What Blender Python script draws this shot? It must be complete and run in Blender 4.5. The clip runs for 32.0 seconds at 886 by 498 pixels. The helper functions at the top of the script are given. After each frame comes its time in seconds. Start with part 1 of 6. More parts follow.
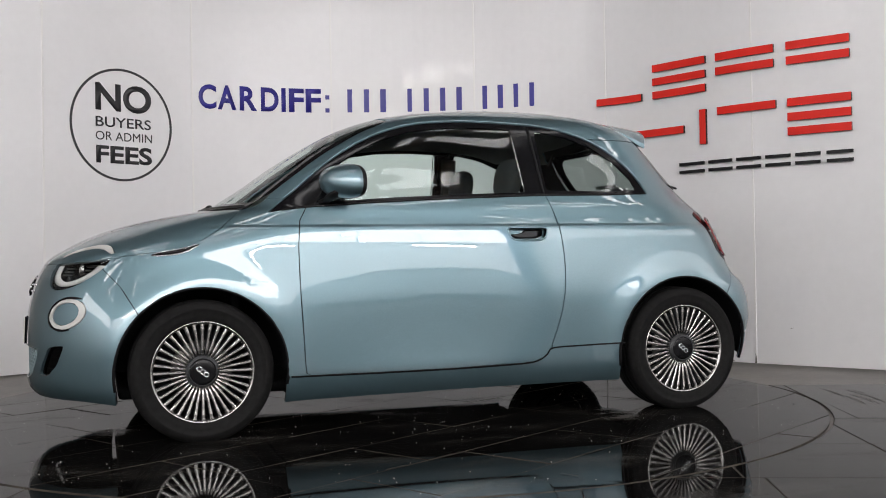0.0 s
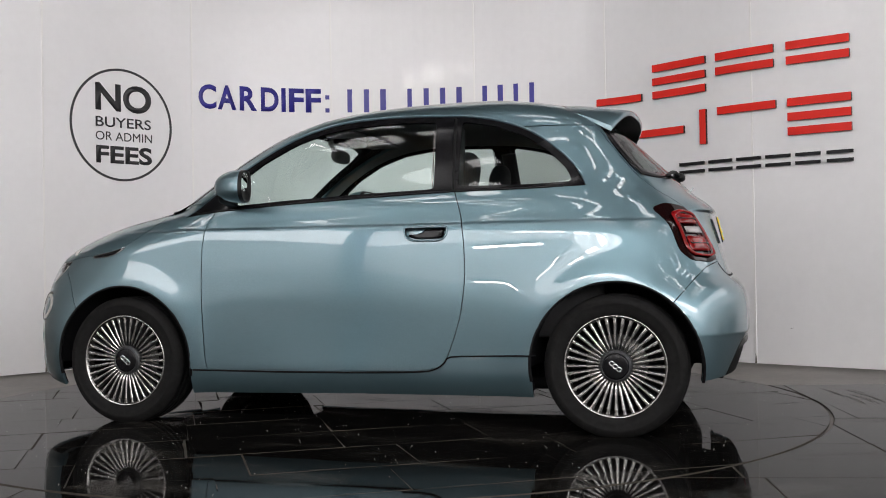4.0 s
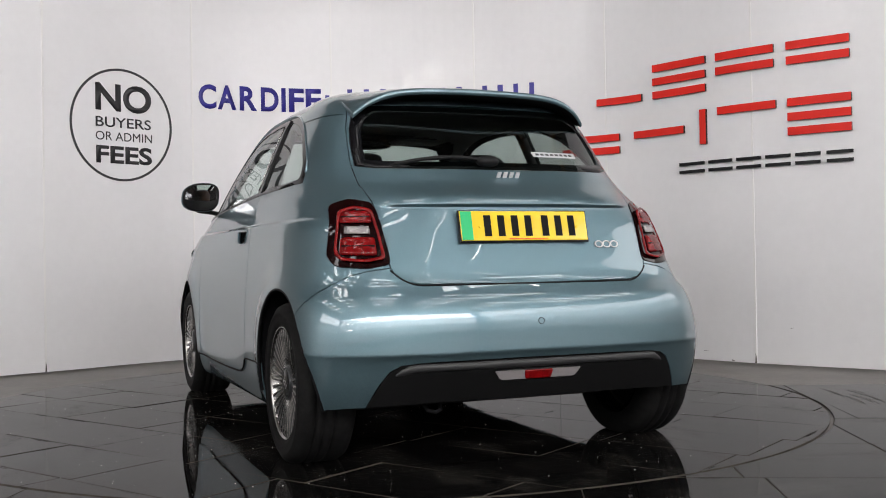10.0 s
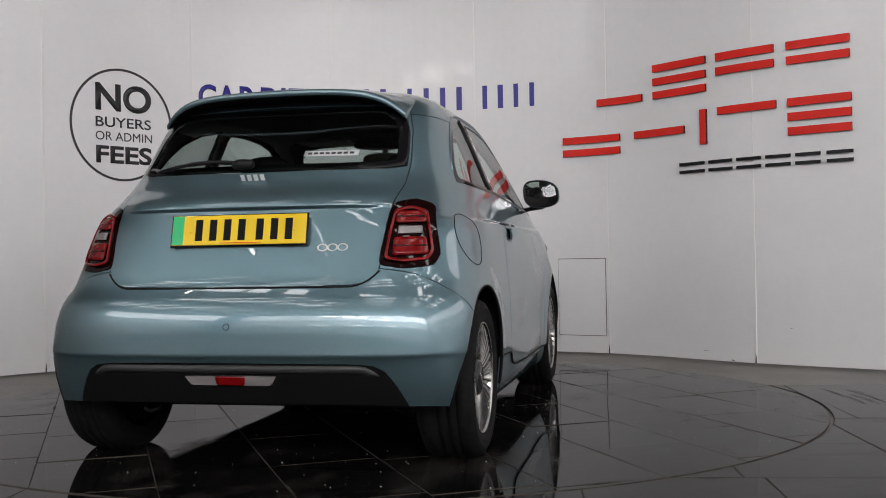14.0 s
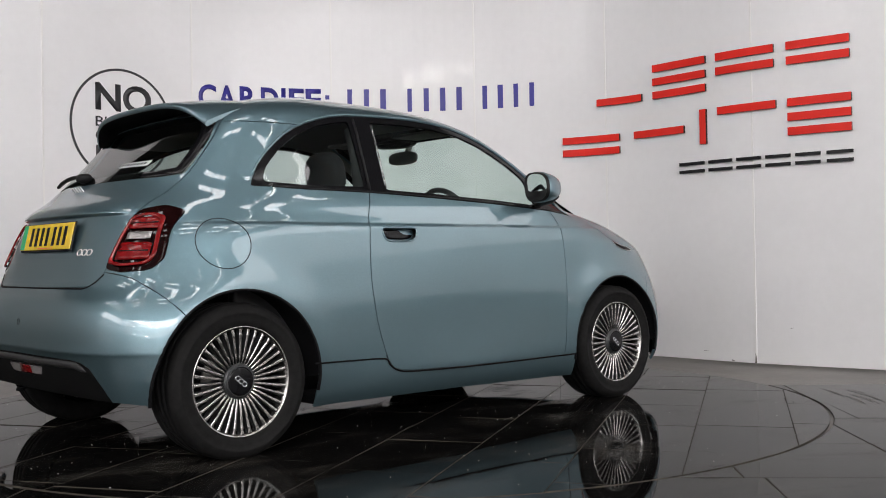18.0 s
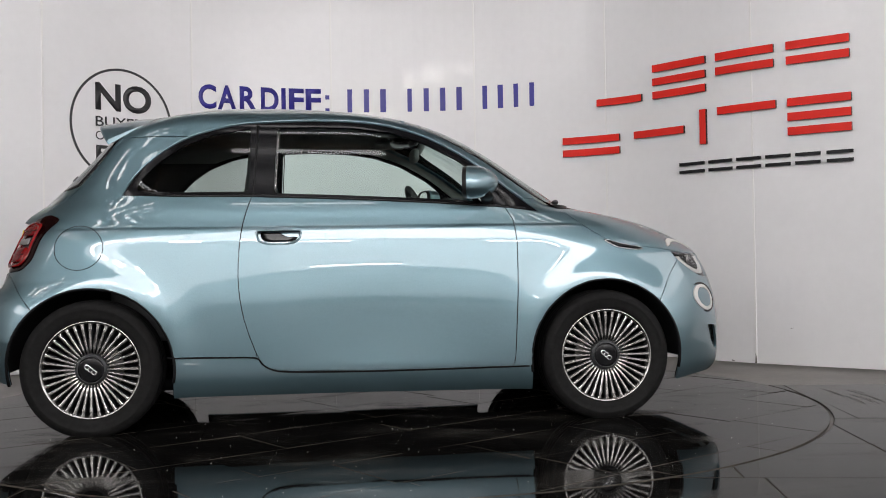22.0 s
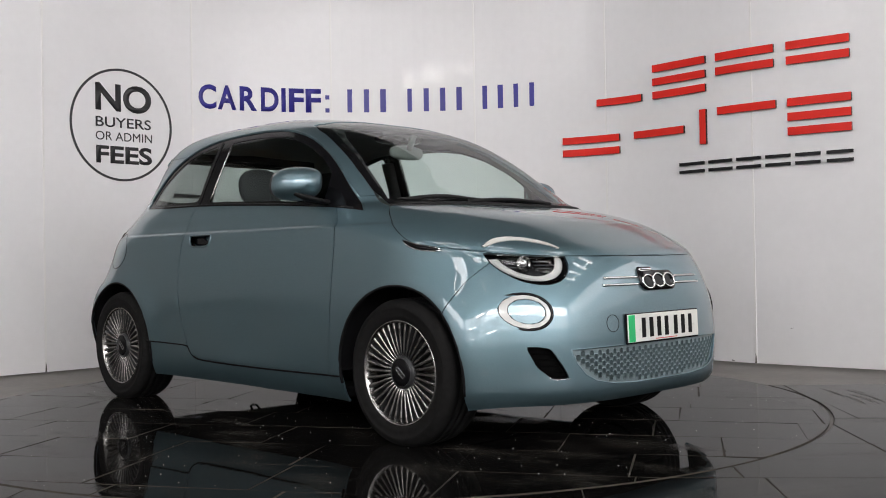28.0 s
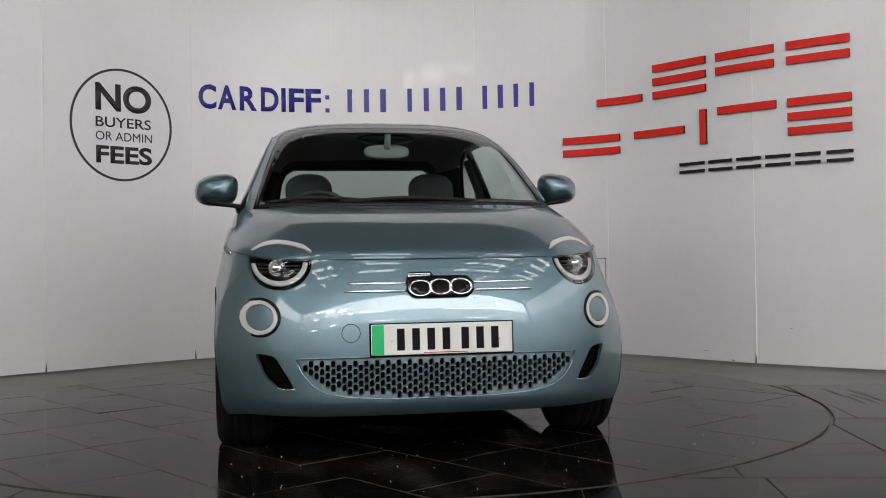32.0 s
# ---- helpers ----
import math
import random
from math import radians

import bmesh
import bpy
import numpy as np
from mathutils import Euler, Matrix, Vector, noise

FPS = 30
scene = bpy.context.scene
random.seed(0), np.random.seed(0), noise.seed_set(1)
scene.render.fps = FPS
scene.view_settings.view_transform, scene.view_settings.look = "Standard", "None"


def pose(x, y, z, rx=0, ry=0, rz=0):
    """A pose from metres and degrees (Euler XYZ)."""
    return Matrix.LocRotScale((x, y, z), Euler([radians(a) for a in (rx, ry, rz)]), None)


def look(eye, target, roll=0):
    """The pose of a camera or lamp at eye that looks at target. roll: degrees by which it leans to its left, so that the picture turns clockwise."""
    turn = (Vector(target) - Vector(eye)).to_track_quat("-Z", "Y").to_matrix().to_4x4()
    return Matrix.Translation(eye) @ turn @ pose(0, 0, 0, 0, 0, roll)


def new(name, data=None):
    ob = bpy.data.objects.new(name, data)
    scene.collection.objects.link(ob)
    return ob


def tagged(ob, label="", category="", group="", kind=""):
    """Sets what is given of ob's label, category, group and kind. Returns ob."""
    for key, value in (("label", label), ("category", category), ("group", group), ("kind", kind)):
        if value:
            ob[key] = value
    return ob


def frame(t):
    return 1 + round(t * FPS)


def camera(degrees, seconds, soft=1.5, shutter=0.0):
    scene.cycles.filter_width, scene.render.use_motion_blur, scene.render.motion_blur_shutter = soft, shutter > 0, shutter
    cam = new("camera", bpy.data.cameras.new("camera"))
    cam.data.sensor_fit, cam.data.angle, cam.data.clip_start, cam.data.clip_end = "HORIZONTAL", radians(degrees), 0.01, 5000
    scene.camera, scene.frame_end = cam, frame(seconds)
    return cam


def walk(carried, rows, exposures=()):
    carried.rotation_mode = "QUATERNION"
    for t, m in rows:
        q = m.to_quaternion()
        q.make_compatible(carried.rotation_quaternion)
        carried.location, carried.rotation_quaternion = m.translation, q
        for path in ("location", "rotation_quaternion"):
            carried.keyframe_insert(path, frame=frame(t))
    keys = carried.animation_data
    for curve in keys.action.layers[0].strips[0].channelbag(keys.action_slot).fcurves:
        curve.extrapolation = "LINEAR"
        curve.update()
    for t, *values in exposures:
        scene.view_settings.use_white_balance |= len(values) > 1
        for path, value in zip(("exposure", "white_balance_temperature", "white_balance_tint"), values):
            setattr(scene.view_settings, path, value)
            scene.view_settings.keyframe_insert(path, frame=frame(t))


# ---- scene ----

# ================= camera (it stands still on a low stand before the turntable) =================
EYE = Vector((0.0, -5.4076, 0.7513))
AIM = EYE + Vector((0.06287, 0.99797, 0.00999))
cam = camera(47.08, 32.0, 1.0)
walk(cam, [(0.0, look(EYE, AIM, -0.93)), (32.0, look(EYE, AIM, -0.93))],
     [(0.0, 0.0), (6.0, 0.0), (8.0, 0.1), (10.0, 0.12), (11.0, 0.0), (12.0, -0.3), (14.0, -0.28), (17.0, 0.12), (19.0, 0.08), (23.0, 0.0), (28.0, 0.04), (31.0, 0.06), (32.0, -0.28)])

# ================= world and exposure =================
world = bpy.data.worlds.new("world")
scene.world = world
world.use_nodes = True
world.node_tree.nodes["Background"].inputs[0].default_value = (0.75, 0.85, 1.0, 1)
world.node_tree.nodes["Background"].inputs[1].default_value = 0.2
SKYLIGHT, TUBE, PANE, PANEL = 6.5, 15.0, 4.45, 26.0


# ================= materials =================
def material(name, color, rough=0.5, metal=0.0, coat=0.0, coat_rough=0.03, grain=0.0, grain_size=60.0, bump=0.0,
             bump_size=80.0, spec=0.5, emit=None, strength=0.0, patch=0.0, patch_size=3.0):
    m = bpy.data.materials.new(name)
    m.use_nodes = True
    nt = m.node_tree
    b = nt.nodes["Principled BSDF"]
    b.inputs["Base Color"].default_value = (*color, 1)
    b.inputs["Roughness"].default_value = rough
    b.inputs["Metallic"].default_value = metal
    b.inputs["Coat Weight"].default_value = coat
    b.inputs["Coat Roughness"].default_value = coat_rough
    b.inputs["Specular IOR Level"].default_value = spec
    if emit:
        b.inputs["Emission Color"].default_value = (*emit, 1)
        b.inputs["Emission Strength"].default_value = strength
    if grain or patch or bump:
        co = nt.nodes.new("ShaderNodeTexCoord").outputs["Object"]
    if grain or patch:
        socket = None
        for amount, size, det in ((grain, grain_size, 4.0), (patch, patch_size, 3.0)):
            if not amount:
                continue
            n = nt.nodes.new("ShaderNodeTexNoise")
            n.inputs["Scale"].default_value = size
            n.inputs["Detail"].default_value = det
            nt.links.new(co, n.inputs["Vector"])
            r = nt.nodes.new("ShaderNodeMapRange")
            r.inputs["From Min"].default_value, r.inputs["From Max"].default_value = 0.3, 0.7
            r.inputs["To Min"].default_value, r.inputs["To Max"].default_value = 1 - amount, 1 + amount
            nt.links.new(n.outputs["Fac"], r.inputs["Value"])
            mix = nt.nodes.new("ShaderNodeVectorMath")
            mix.operation = "SCALE"
            if socket is None:
                mix.inputs[0].default_value = color
            else:
                nt.links.new(socket, mix.inputs[0])
            nt.links.new(r.outputs["Result"], mix.inputs["Scale"])
            socket = mix.outputs[0]
        nt.links.new(socket, b.inputs["Base Color"])
    if bump:
        n = nt.nodes.new("ShaderNodeTexNoise")
        n.inputs["Scale"].default_value = bump_size
        n.inputs["Detail"].default_value = 4.0
        nt.links.new(co, n.inputs["Vector"])
        u = nt.nodes.new("ShaderNodeBump")
        u.inputs["Strength"].default_value = bump
        u.inputs["Distance"].default_value = 0.01
        nt.links.new(n.outputs["Fac"], u.inputs["Height"])
        nt.links.new(u.outputs["Normal"], b.inputs["Normal"])
    return m


def glass_material(name, tint, rough=0.0):
    m = bpy.data.materials.new(name)
    m.use_nodes = True
    nt = m.node_tree
    nt.nodes.clear()
    out = nt.nodes.new("ShaderNodeOutputMaterial")
    t = nt.nodes.new("ShaderNodeBsdfTransparent")
    t.inputs[0].default_value = (*tint, 1)
    g = nt.nodes.new("ShaderNodeBsdfGlossy")
    g.inputs["Roughness"].default_value = rough
    lw = nt.nodes.new("ShaderNodeLayerWeight")
    lw.inputs["Blend"].default_value = 0.5
    pw = nt.nodes.new("ShaderNodeMath")
    pw.operation = "POWER"
    pw.inputs[1].default_value = 4.0
    f = nt.nodes.new("ShaderNodeMath")
    f.operation = "MULTIPLY_ADD"
    f.inputs[1].default_value, f.inputs[2].default_value = 0.85, 0.04
    nt.links.new(lw.outputs["Facing"], pw.inputs[0])
    nt.links.new(pw.outputs[0], f.inputs[0])
    mix = nt.nodes.new("ShaderNodeMixShader")
    nt.links.new(f.outputs[0], mix.inputs[0])
    nt.links.new(t.outputs[0], mix.inputs[1])
    nt.links.new(g.outputs[0], mix.inputs[2])
    nt.links.new(mix.outputs[0], out.inputs["Surface"])
    return m


def paint_material():
    m = material("teal_metallic_paint", (0.135, 0.245, 0.275), rough=0.42, metal=0.84, coat=1.0, coat_rough=0.008)
    nt = m.node_tree
    b = nt.nodes["Principled BSDF"]
    co = nt.nodes.new("ShaderNodeTexCoord").outputs["Object"]
    v = nt.nodes.new("ShaderNodeTexVoronoi")
    v.inputs["Scale"].default_value = 900.0
    nt.links.new(co, v.inputs["Vector"])
    ramp = nt.nodes.new("ShaderNodeValToRGB")
    b.inputs["Coat IOR"].default_value = 1.7
    ramp.color_ramp.elements[0].color = (0.101, 0.171, 0.202, 1)
    ramp.color_ramp.elements[1].color = (0.184, 0.289, 0.334, 1)
    nt.links.new(v.outputs["Color"], ramp.inputs["Fac"])
    nt.links.new(ramp.outputs["Color"], b.inputs["Base Color"])
    return m


PAINT = paint_material()
GRILLE_PAINT = material("satin_teal_silver", (0.23, 0.305, 0.325), rough=0.34, metal=0.65, coat=0.3)
# Near-black for inner parts; behind the panels its colour supplies the gaps' shade.
SHELL = material("gap_shade_and_inner_black", (0.008, 0.008, 0.009), rough=0.7, spec=0.1)
TRIM = material("satin_black_trim", (0.006, 0.006, 0.007), rough=0.12, spec=0.22)
PLASTIC = material("matt_black_plastic", (0.009, 0.009, 0.0095), rough=0.5, spec=0.2, bump=0.05, bump_size=400)
BLADE = material("satin_grey_bumper_plastic", (0.030, 0.030, 0.031), rough=0.42, spec=0.4, bump=0.04, bump_size=400)
VENT_BLACK = material("deep_black_vent_plastic", (0.003, 0.003, 0.003), rough=0.7, spec=0.03)
DIFFUSER_BLACK = material("dull_black_bumper_plastic", (0.005, 0.005, 0.0052), rough=0.6, spec=0.12, bump=0.05, bump_size=400)
RUBBER = material("tyre_rubber", (0.0085, 0.0083, 0.0083), rough=0.75, spec=0.15, grain=0.3, grain_size=40, bump=0.08, bump_size=200)
CHROME = material("bright_chrome", (0.75, 0.76, 0.77), rough=0.08, metal=1.0)
ALLOY = material("machined_alloy", (0.47, 0.46, 0.445), rough=0.27, metal=1.0, grain=0.1, grain_size=30)
ALLOY_DARK = material("grey_wheel_paint", (0.055, 0.057, 0.06), rough=0.35, metal=0.6)
BRAKE = material("brake_disc_steel", (0.22, 0.21, 0.2), rough=0.45, metal=0.9, grain=0.3, grain_size=25)
GLASS = glass_material("green_tinted_glass", (0.84, 0.93, 0.90))
GLASS_REAR = glass_material("quarter_tinted_glass", (0.66, 0.72, 0.70))
GLASS_BACK = glass_material("back_tinted_glass", (0.46, 0.51, 0.49))
LENS = glass_material("clear_lens", (0.95, 0.96, 0.97))
LAMP_WHITE = material("white_light_guide", (0.56, 0.56, 0.54), rough=0.3, coat=0.5)
LAMP_RED = material("red_lamp_plastic", (0.17, 0.003, 0.004), rough=0.12, coat=0.3, spec=0.25, grain=0.25, grain_size=30)
LAMP_DARK_RED = material("dark_red_lamp_plastic", (0.008, 0.0015, 0.0017), rough=0.05, spec=0.35)
LAMP_CLEAR = material("silver_lamp_plastic", (0.30, 0.28, 0.28), rough=0.25, metal=0.3, coat=0.4)
SEAT = material("dark_grey_seat_cloth", (0.05, 0.05, 0.055), rough=0.9, grain=0.2, grain_size=150, bump=0.2, bump_size=500)
SEAT_PALE = material("pale_grey_seat_cloth", (0.38, 0.39, 0.4), rough=0.9, grain=0.1, grain_size=150, bump=0.2, bump_size=500)
CABIN = material("dark_cabin_plastic", (0.03, 0.03, 0.032), rough=0.65, bump=0.1, bump_size=300)
CABIN_PALE = material("pale_headlining_cloth", (0.22, 0.225, 0.22), rough=0.9, grain=0.06, grain_size=90)
MIRROR = material("mirror_glass", (0.85, 0.86, 0.87), rough=0.01, metal=1.0)
PLATE_YELLOW = material("yellow_plate_sheet", (0.83, 0.58, 0.02), rough=0.18, coat=0.8)
PLATE_WHITE = material("white_plate_sheet", (0.78, 0.78, 0.74), rough=0.18, coat=0.8)
PLATE_GREEN = material("green_plate_flash", (0.03, 0.50, 0.17), rough=0.18, coat=0.8)
PLATE_BLACK = material("black_plate_ink", (0.006, 0.006, 0.006), rough=0.5, spec=0.1)
WALL = material("glossy_white_wall_panel", (0.714, 0.706, 0.715), rough=0.5, spec=0.2, coat=0.22, coat_rough=0.03, patch=0.025, patch_size=1.3, grain=0.012, grain_size=18)
SEAM = material("pale_joint_strip", (0.72, 0.71, 0.7), rough=0.4)
GRIME = material("dark_joint_dirt", (0.09, 0.08, 0.07), rough=0.8)
INK_BLACK = material("black_vinyl", (0.018, 0.018, 0.02), rough=0.4)
INK_BLUE = material("navy_blue_vinyl", (0.022, 0.018, 0.22), rough=0.4)
SIGN_RED = material("red_acrylic", (0.66, 0.022, 0.014), rough=0.4, spec=0.2)
SIGN_BLACK = material("black_acrylic", (0.010, 0.010, 0.011), rough=0.4, spec=0.2)
TILE = material("polished_black_tile", (0.005, 0.0048, 0.0046), rough=0.05, spec=0.045, patch=0.25, patch_size=2.0, bump=0.012, bump_size=6)


def dust_tiles(m):
    """Dried, dusty patches dull the polish."""
    nt = m.node_tree
    b = nt.nodes["Principled BSDF"]
    co = nt.nodes.new("ShaderNodeTexCoord").outputs["Object"]
    scale = nt.nodes.new("ShaderNodeMapping")
    scale.inputs["Scale"].default_value = (1.0, 2.2, 1.0)
    nt.links.new(co, scale.inputs["Vector"])
    n = nt.nodes.new("ShaderNodeTexNoise")
    n.inputs["Scale"].default_value, n.inputs["Detail"].default_value, n.inputs["Roughness"].default_value = 1.7, 8.0, 0.62
    nt.links.new(scale.outputs[0], n.inputs["Vector"])
    r = nt.nodes.new("ShaderNodeMapRange")
    r.inputs["From Min"].default_value, r.inputs["From Max"].default_value = 0.51, 0.66
    nt.links.new(n.outputs["Fac"], r.inputs["Value"])
    fine_n = nt.nodes.new("ShaderNodeTexNoise")
    fine_n.inputs["Scale"].default_value, fine_n.inputs["Detail"].default_value = 38.0, 6.0
    nt.links.new(co, fine_n.inputs["Vector"])
    amount = nt.nodes.new("ShaderNodeMath")
    amount.operation = "MULTIPLY"
    nt.links.new(r.outputs["Result"], amount.inputs[0])
    nt.links.new(fine_n.outputs["Fac"], amount.inputs[1])
    mix = nt.nodes.new("ShaderNodeMixRGB")
    nt.links.new(amount.outputs[0], mix.inputs[0])
    nt.links.new(b.inputs["Base Color"].links[0].from_socket, mix.inputs[1])
    mix.inputs[2].default_value = (0.052, 0.047, 0.041, 1)
    nt.links.new(mix.outputs[0], b.inputs["Base Color"])
    rough = nt.nodes.new("ShaderNodeMath")
    rough.operation = "MULTIPLY_ADD"
    rough.inputs[1].default_value, rough.inputs[2].default_value = 0.30, 0.03
    nt.links.new(amount.outputs[0], rough.inputs[0])
    nt.links.new(rough.outputs[0], b.inputs["Roughness"])


dust_tiles(TILE)
SCUFF = material("pale_scuff_dust", (0.085, 0.078, 0.068), rough=0.5, grain=0.4, grain_size=40)
JOINT = material("dusty_brown_joint", (0.042, 0.036, 0.028), rough=0.9, grain=0.5, grain_size=14)
CONCRETE = material("dull_grey_floor_screed", (0.115, 0.103, 0.088), rough=0.33, spec=0.3, patch=0.3, patch_size=2.5, grain=0.15, grain_size=30, bump=0.05, bump_size=30)
HALL = material("pale_hall_cladding", (0.5, 0.49, 0.48), rough=0.6, patch=0.1, patch_size=0.6)
CEIL = material("dark_hall_ceiling", (0.10, 0.10, 0.10), rough=0.7, patch=0.15, patch_size=0.8)
DADO = material("grey_reflection_band", (0.34, 0.33, 0.32), rough=0.6, patch=0.2, patch_size=0.5)
STEEL_BROWN = material("brown_steel_beam", (0.16, 0.09, 0.04), rough=0.5)
STEEL_BLUE = material("blue_steel_column", (0.02, 0.05, 0.22), rough=0.4)
LIGHT_SKY = material("skylight_sheet", (0.8, 0.8, 0.8), emit=(1.0, 0.975, 0.985), strength=SKYLIGHT)
LIGHT_TUBE = material("lit_tube", (0.8, 0.8, 0.8), emit=(1.0, 0.97, 0.92), strength=TUBE)
LIGHT_STRIP = material("lit_strip", (0.8, 0.8, 0.8), emit=(1.0, 0.97, 0.92), strength=34.0)
LIGHT_PANEL = material("lit_panel", (0.8, 0.8, 0.8), emit=(1.0, 0.98, 0.95), strength=PANEL)
def pane_materials(name, level, rows=(0.10, 0.62, 1.85)):
    """Glow strengths for three rows, from the bottom up; stronger on top to steepen shadows."""
    return [material(name, (0.8, 0.8, 0.8), emit=(1.0, 0.975, 0.985), strength=level * k) for k in rows]


# Added fill light: pane levels are set to balance wall and car brightness.
PANES_SOUTH = [pane_materials("south_fill_pane", PANE * k) for k in (0.42, 0.85, 1.1, 1.15)]
PANES_WEST = [pane_materials("west_fill_pane", 1.6, (0.03, 0.22, 2.9))] * 4
PANES_EAST = [pane_materials("east_fill_pane", 1.2)] * 4
BADGE = material("silver_badge_paint", (0.58, 0.59, 0.60), rough=0.25, coat=0.5)
SPECK = material("white_grit", (0.7, 0.7, 0.68), rough=0.7)


# ================= mesh helpers =================
def obj(name, bm, mat, smooth=True):
    me = bpy.data.meshes.new(name)
    if smooth:
        for f in bm.faces:
            f.smooth = True
    bm.to_mesh(me)
    bm.free()
    me.materials.append(mat)
    return new(name, me)


def part(name, bm, mat, parent, label="", smooth=True):
    ob = obj(name, bm, mat, smooth)
    ob.parent = parent
    if label:
        tagged(ob, label)
    return ob


def thing(name, label, category, group="", kind="", at=None):
    e = new(name)
    e.empty_display_size = 0.1
    if at is not None:
        e.matrix_basis = at
    return tagged(e, label, category, group, kind)


def box(x0, x1, y0, y1, z0, z1, bevel=0.0, seg=2, bm=None):
    own = bmesh.new()
    bmesh.ops.create_cube(own, size=1.0)
    for v in own.verts:
        v.co = Vector(((x0 + x1) / 2 + v.co.x * (x1 - x0), (y0 + y1) / 2 + v.co.y * (y1 - y0), (z0 + z1) / 2 + v.co.z * (z1 - z0)))
    if bevel:
        bmesh.ops.bevel(own, geom=own.edges[:], offset=bevel, segments=seg, affect="EDGES", profile=0.5)
    return own if bm is None else join(bm, own)


def join(bm, other, m=None):
    if m is not None:
        bmesh.ops.transform(other, matrix=m, verts=other.verts[:])
    vs = [bm.verts.new(v.co) for v in other.verts]
    other.verts.index_update()
    for f in other.faces:
        bm.faces.new([vs[v.index] for v in f.verts])
    other.free()
    return bm


def lathe(profile, n=64, axis="y", bm=None):
    """Turns (radius, along) pairs about an axis; an open strip."""
    bm = bm or bmesh.new()
    rings = []
    for r, a in profile:
        ring = []
        for k in range(n):
            t = 2 * math.pi * k / n
            c, s = r * math.cos(t), r * math.sin(t)
            ring.append(bm.verts.new((c, a, s) if axis == "y" else ((c, s, a) if axis == "z" else (a, c, s))))
        rings.append(ring)
    for a, b in zip(rings, rings[1:]):
        for k in range(n):
            bm.faces.new((a[k], a[(k + 1) % n], b[(k + 1) % n], b[k]))
    bmesh.ops.recalc_face_normals(bm, faces=bm.faces[:])
    return bm


def tube(path, r, n=8, bm=None, flat=1.0, caps=True):
    bm = bm or bmesh.new()
    path = [Vector(p) for p in path]
    rings = []
    for i, p in enumerate(path):
        d = (path[min(i + 1, len(path) - 1)] - path[max(i - 1, 0)]).normalized()
        a = d.cross(Vector((0, 0, 1)))
        if a.length < 1e-3:
            a = d.cross(Vector((1, 0, 0)))
        a.normalize()
        b = a.cross(d).normalized()
        rr = r[i] if isinstance(r, (list, tuple)) else r
        rings.append([bm.verts.new(p + rr * (math.cos(2 * math.pi * k / n) * a + flat * math.sin(2 * math.pi * k / n) * b)) for k in range(n)])
    for a, b in zip(rings, rings[1:]):
        for k in range(n):
            bm.faces.new((a[k], a[(k + 1) % n], b[(k + 1) % n], b[k]))
    if caps:
        bm.faces.new(rings[0][::-1])
        bm.faces.new(rings[-1])
    return bm


def prism(outline, h0, h1, put):
    """A slab over a plane outline; put(u, v, h) gives the place."""
    bm = bmesh.new()
    a = [bm.verts.new(put(u, v, h0)) for u, v in outline]
    b = [bm.verts.new(put(u, v, h1)) for u, v in outline]
    n = len(outline)
    bm.faces.new(a[::-1])
    bm.faces.new(b)
    for k in range(n):
        bm.faces.new((a[k], a[(k + 1) % n], b[(k + 1) % n], b[k]))
    bmesh.ops.recalc_face_normals(bm, faces=bm.faces[:])
    return bm


def smooth_table(pairs):
    """A smooth monotone curve through (a, b) pairs."""
    xs = np.array([p[0] for p in pairs], float)
    ys = np.array([p[1] for p in pairs], float)
    h = np.diff(xs)
    d = np.diff(ys) / h
    m = np.zeros(len(xs))
    m[0], m[-1] = d[0], d[-1]
    for i in range(1, len(xs) - 1):
        if d[i - 1] * d[i] > 0:
            w1, w2 = 2 * h[i] + h[i - 1], h[i] + 2 * h[i - 1]
            m[i] = (w1 + w2) / (w1 / d[i - 1] + w2 / d[i])

    def f(x):
        x = np.clip(x, xs[0], xs[-1])
        i = np.clip(np.searchsorted(xs, x) - 1, 0, len(h) - 1)
        t = (x - xs[i]) / h[i]
        return ((2 * t ** 3 - 3 * t ** 2 + 1) * ys[i] + (t ** 3 - 2 * t ** 2 + t) * h[i] * m[i]
                + (-2 * t ** 3 + 3 * t ** 2) * ys[i + 1] + (t ** 3 - t ** 2) * h[i] * m[i + 1])
    return f


def step(a, b, x):
    t = min(1.0, max(0.0, (x - a) / (b - a)))
    return t * t * (3 - 2 * t)


# ================= the hall =================
def ground():
    bm = bmesh.new()
    bmesh.ops.create_grid(bm, x_segments=1, y_segments=1, size=0.5)
    bmesh.ops.scale(bm, vec=(26, 26, 1), verts=bm.verts[:])
    bmesh.ops.translate(bm, vec=(0, -3, -0.012), verts=bm.verts[:])
    return tagged(obj("floor", bm, CONCRETE, False), "dull grey screed floor with scuffs", "floor", kind="structure")


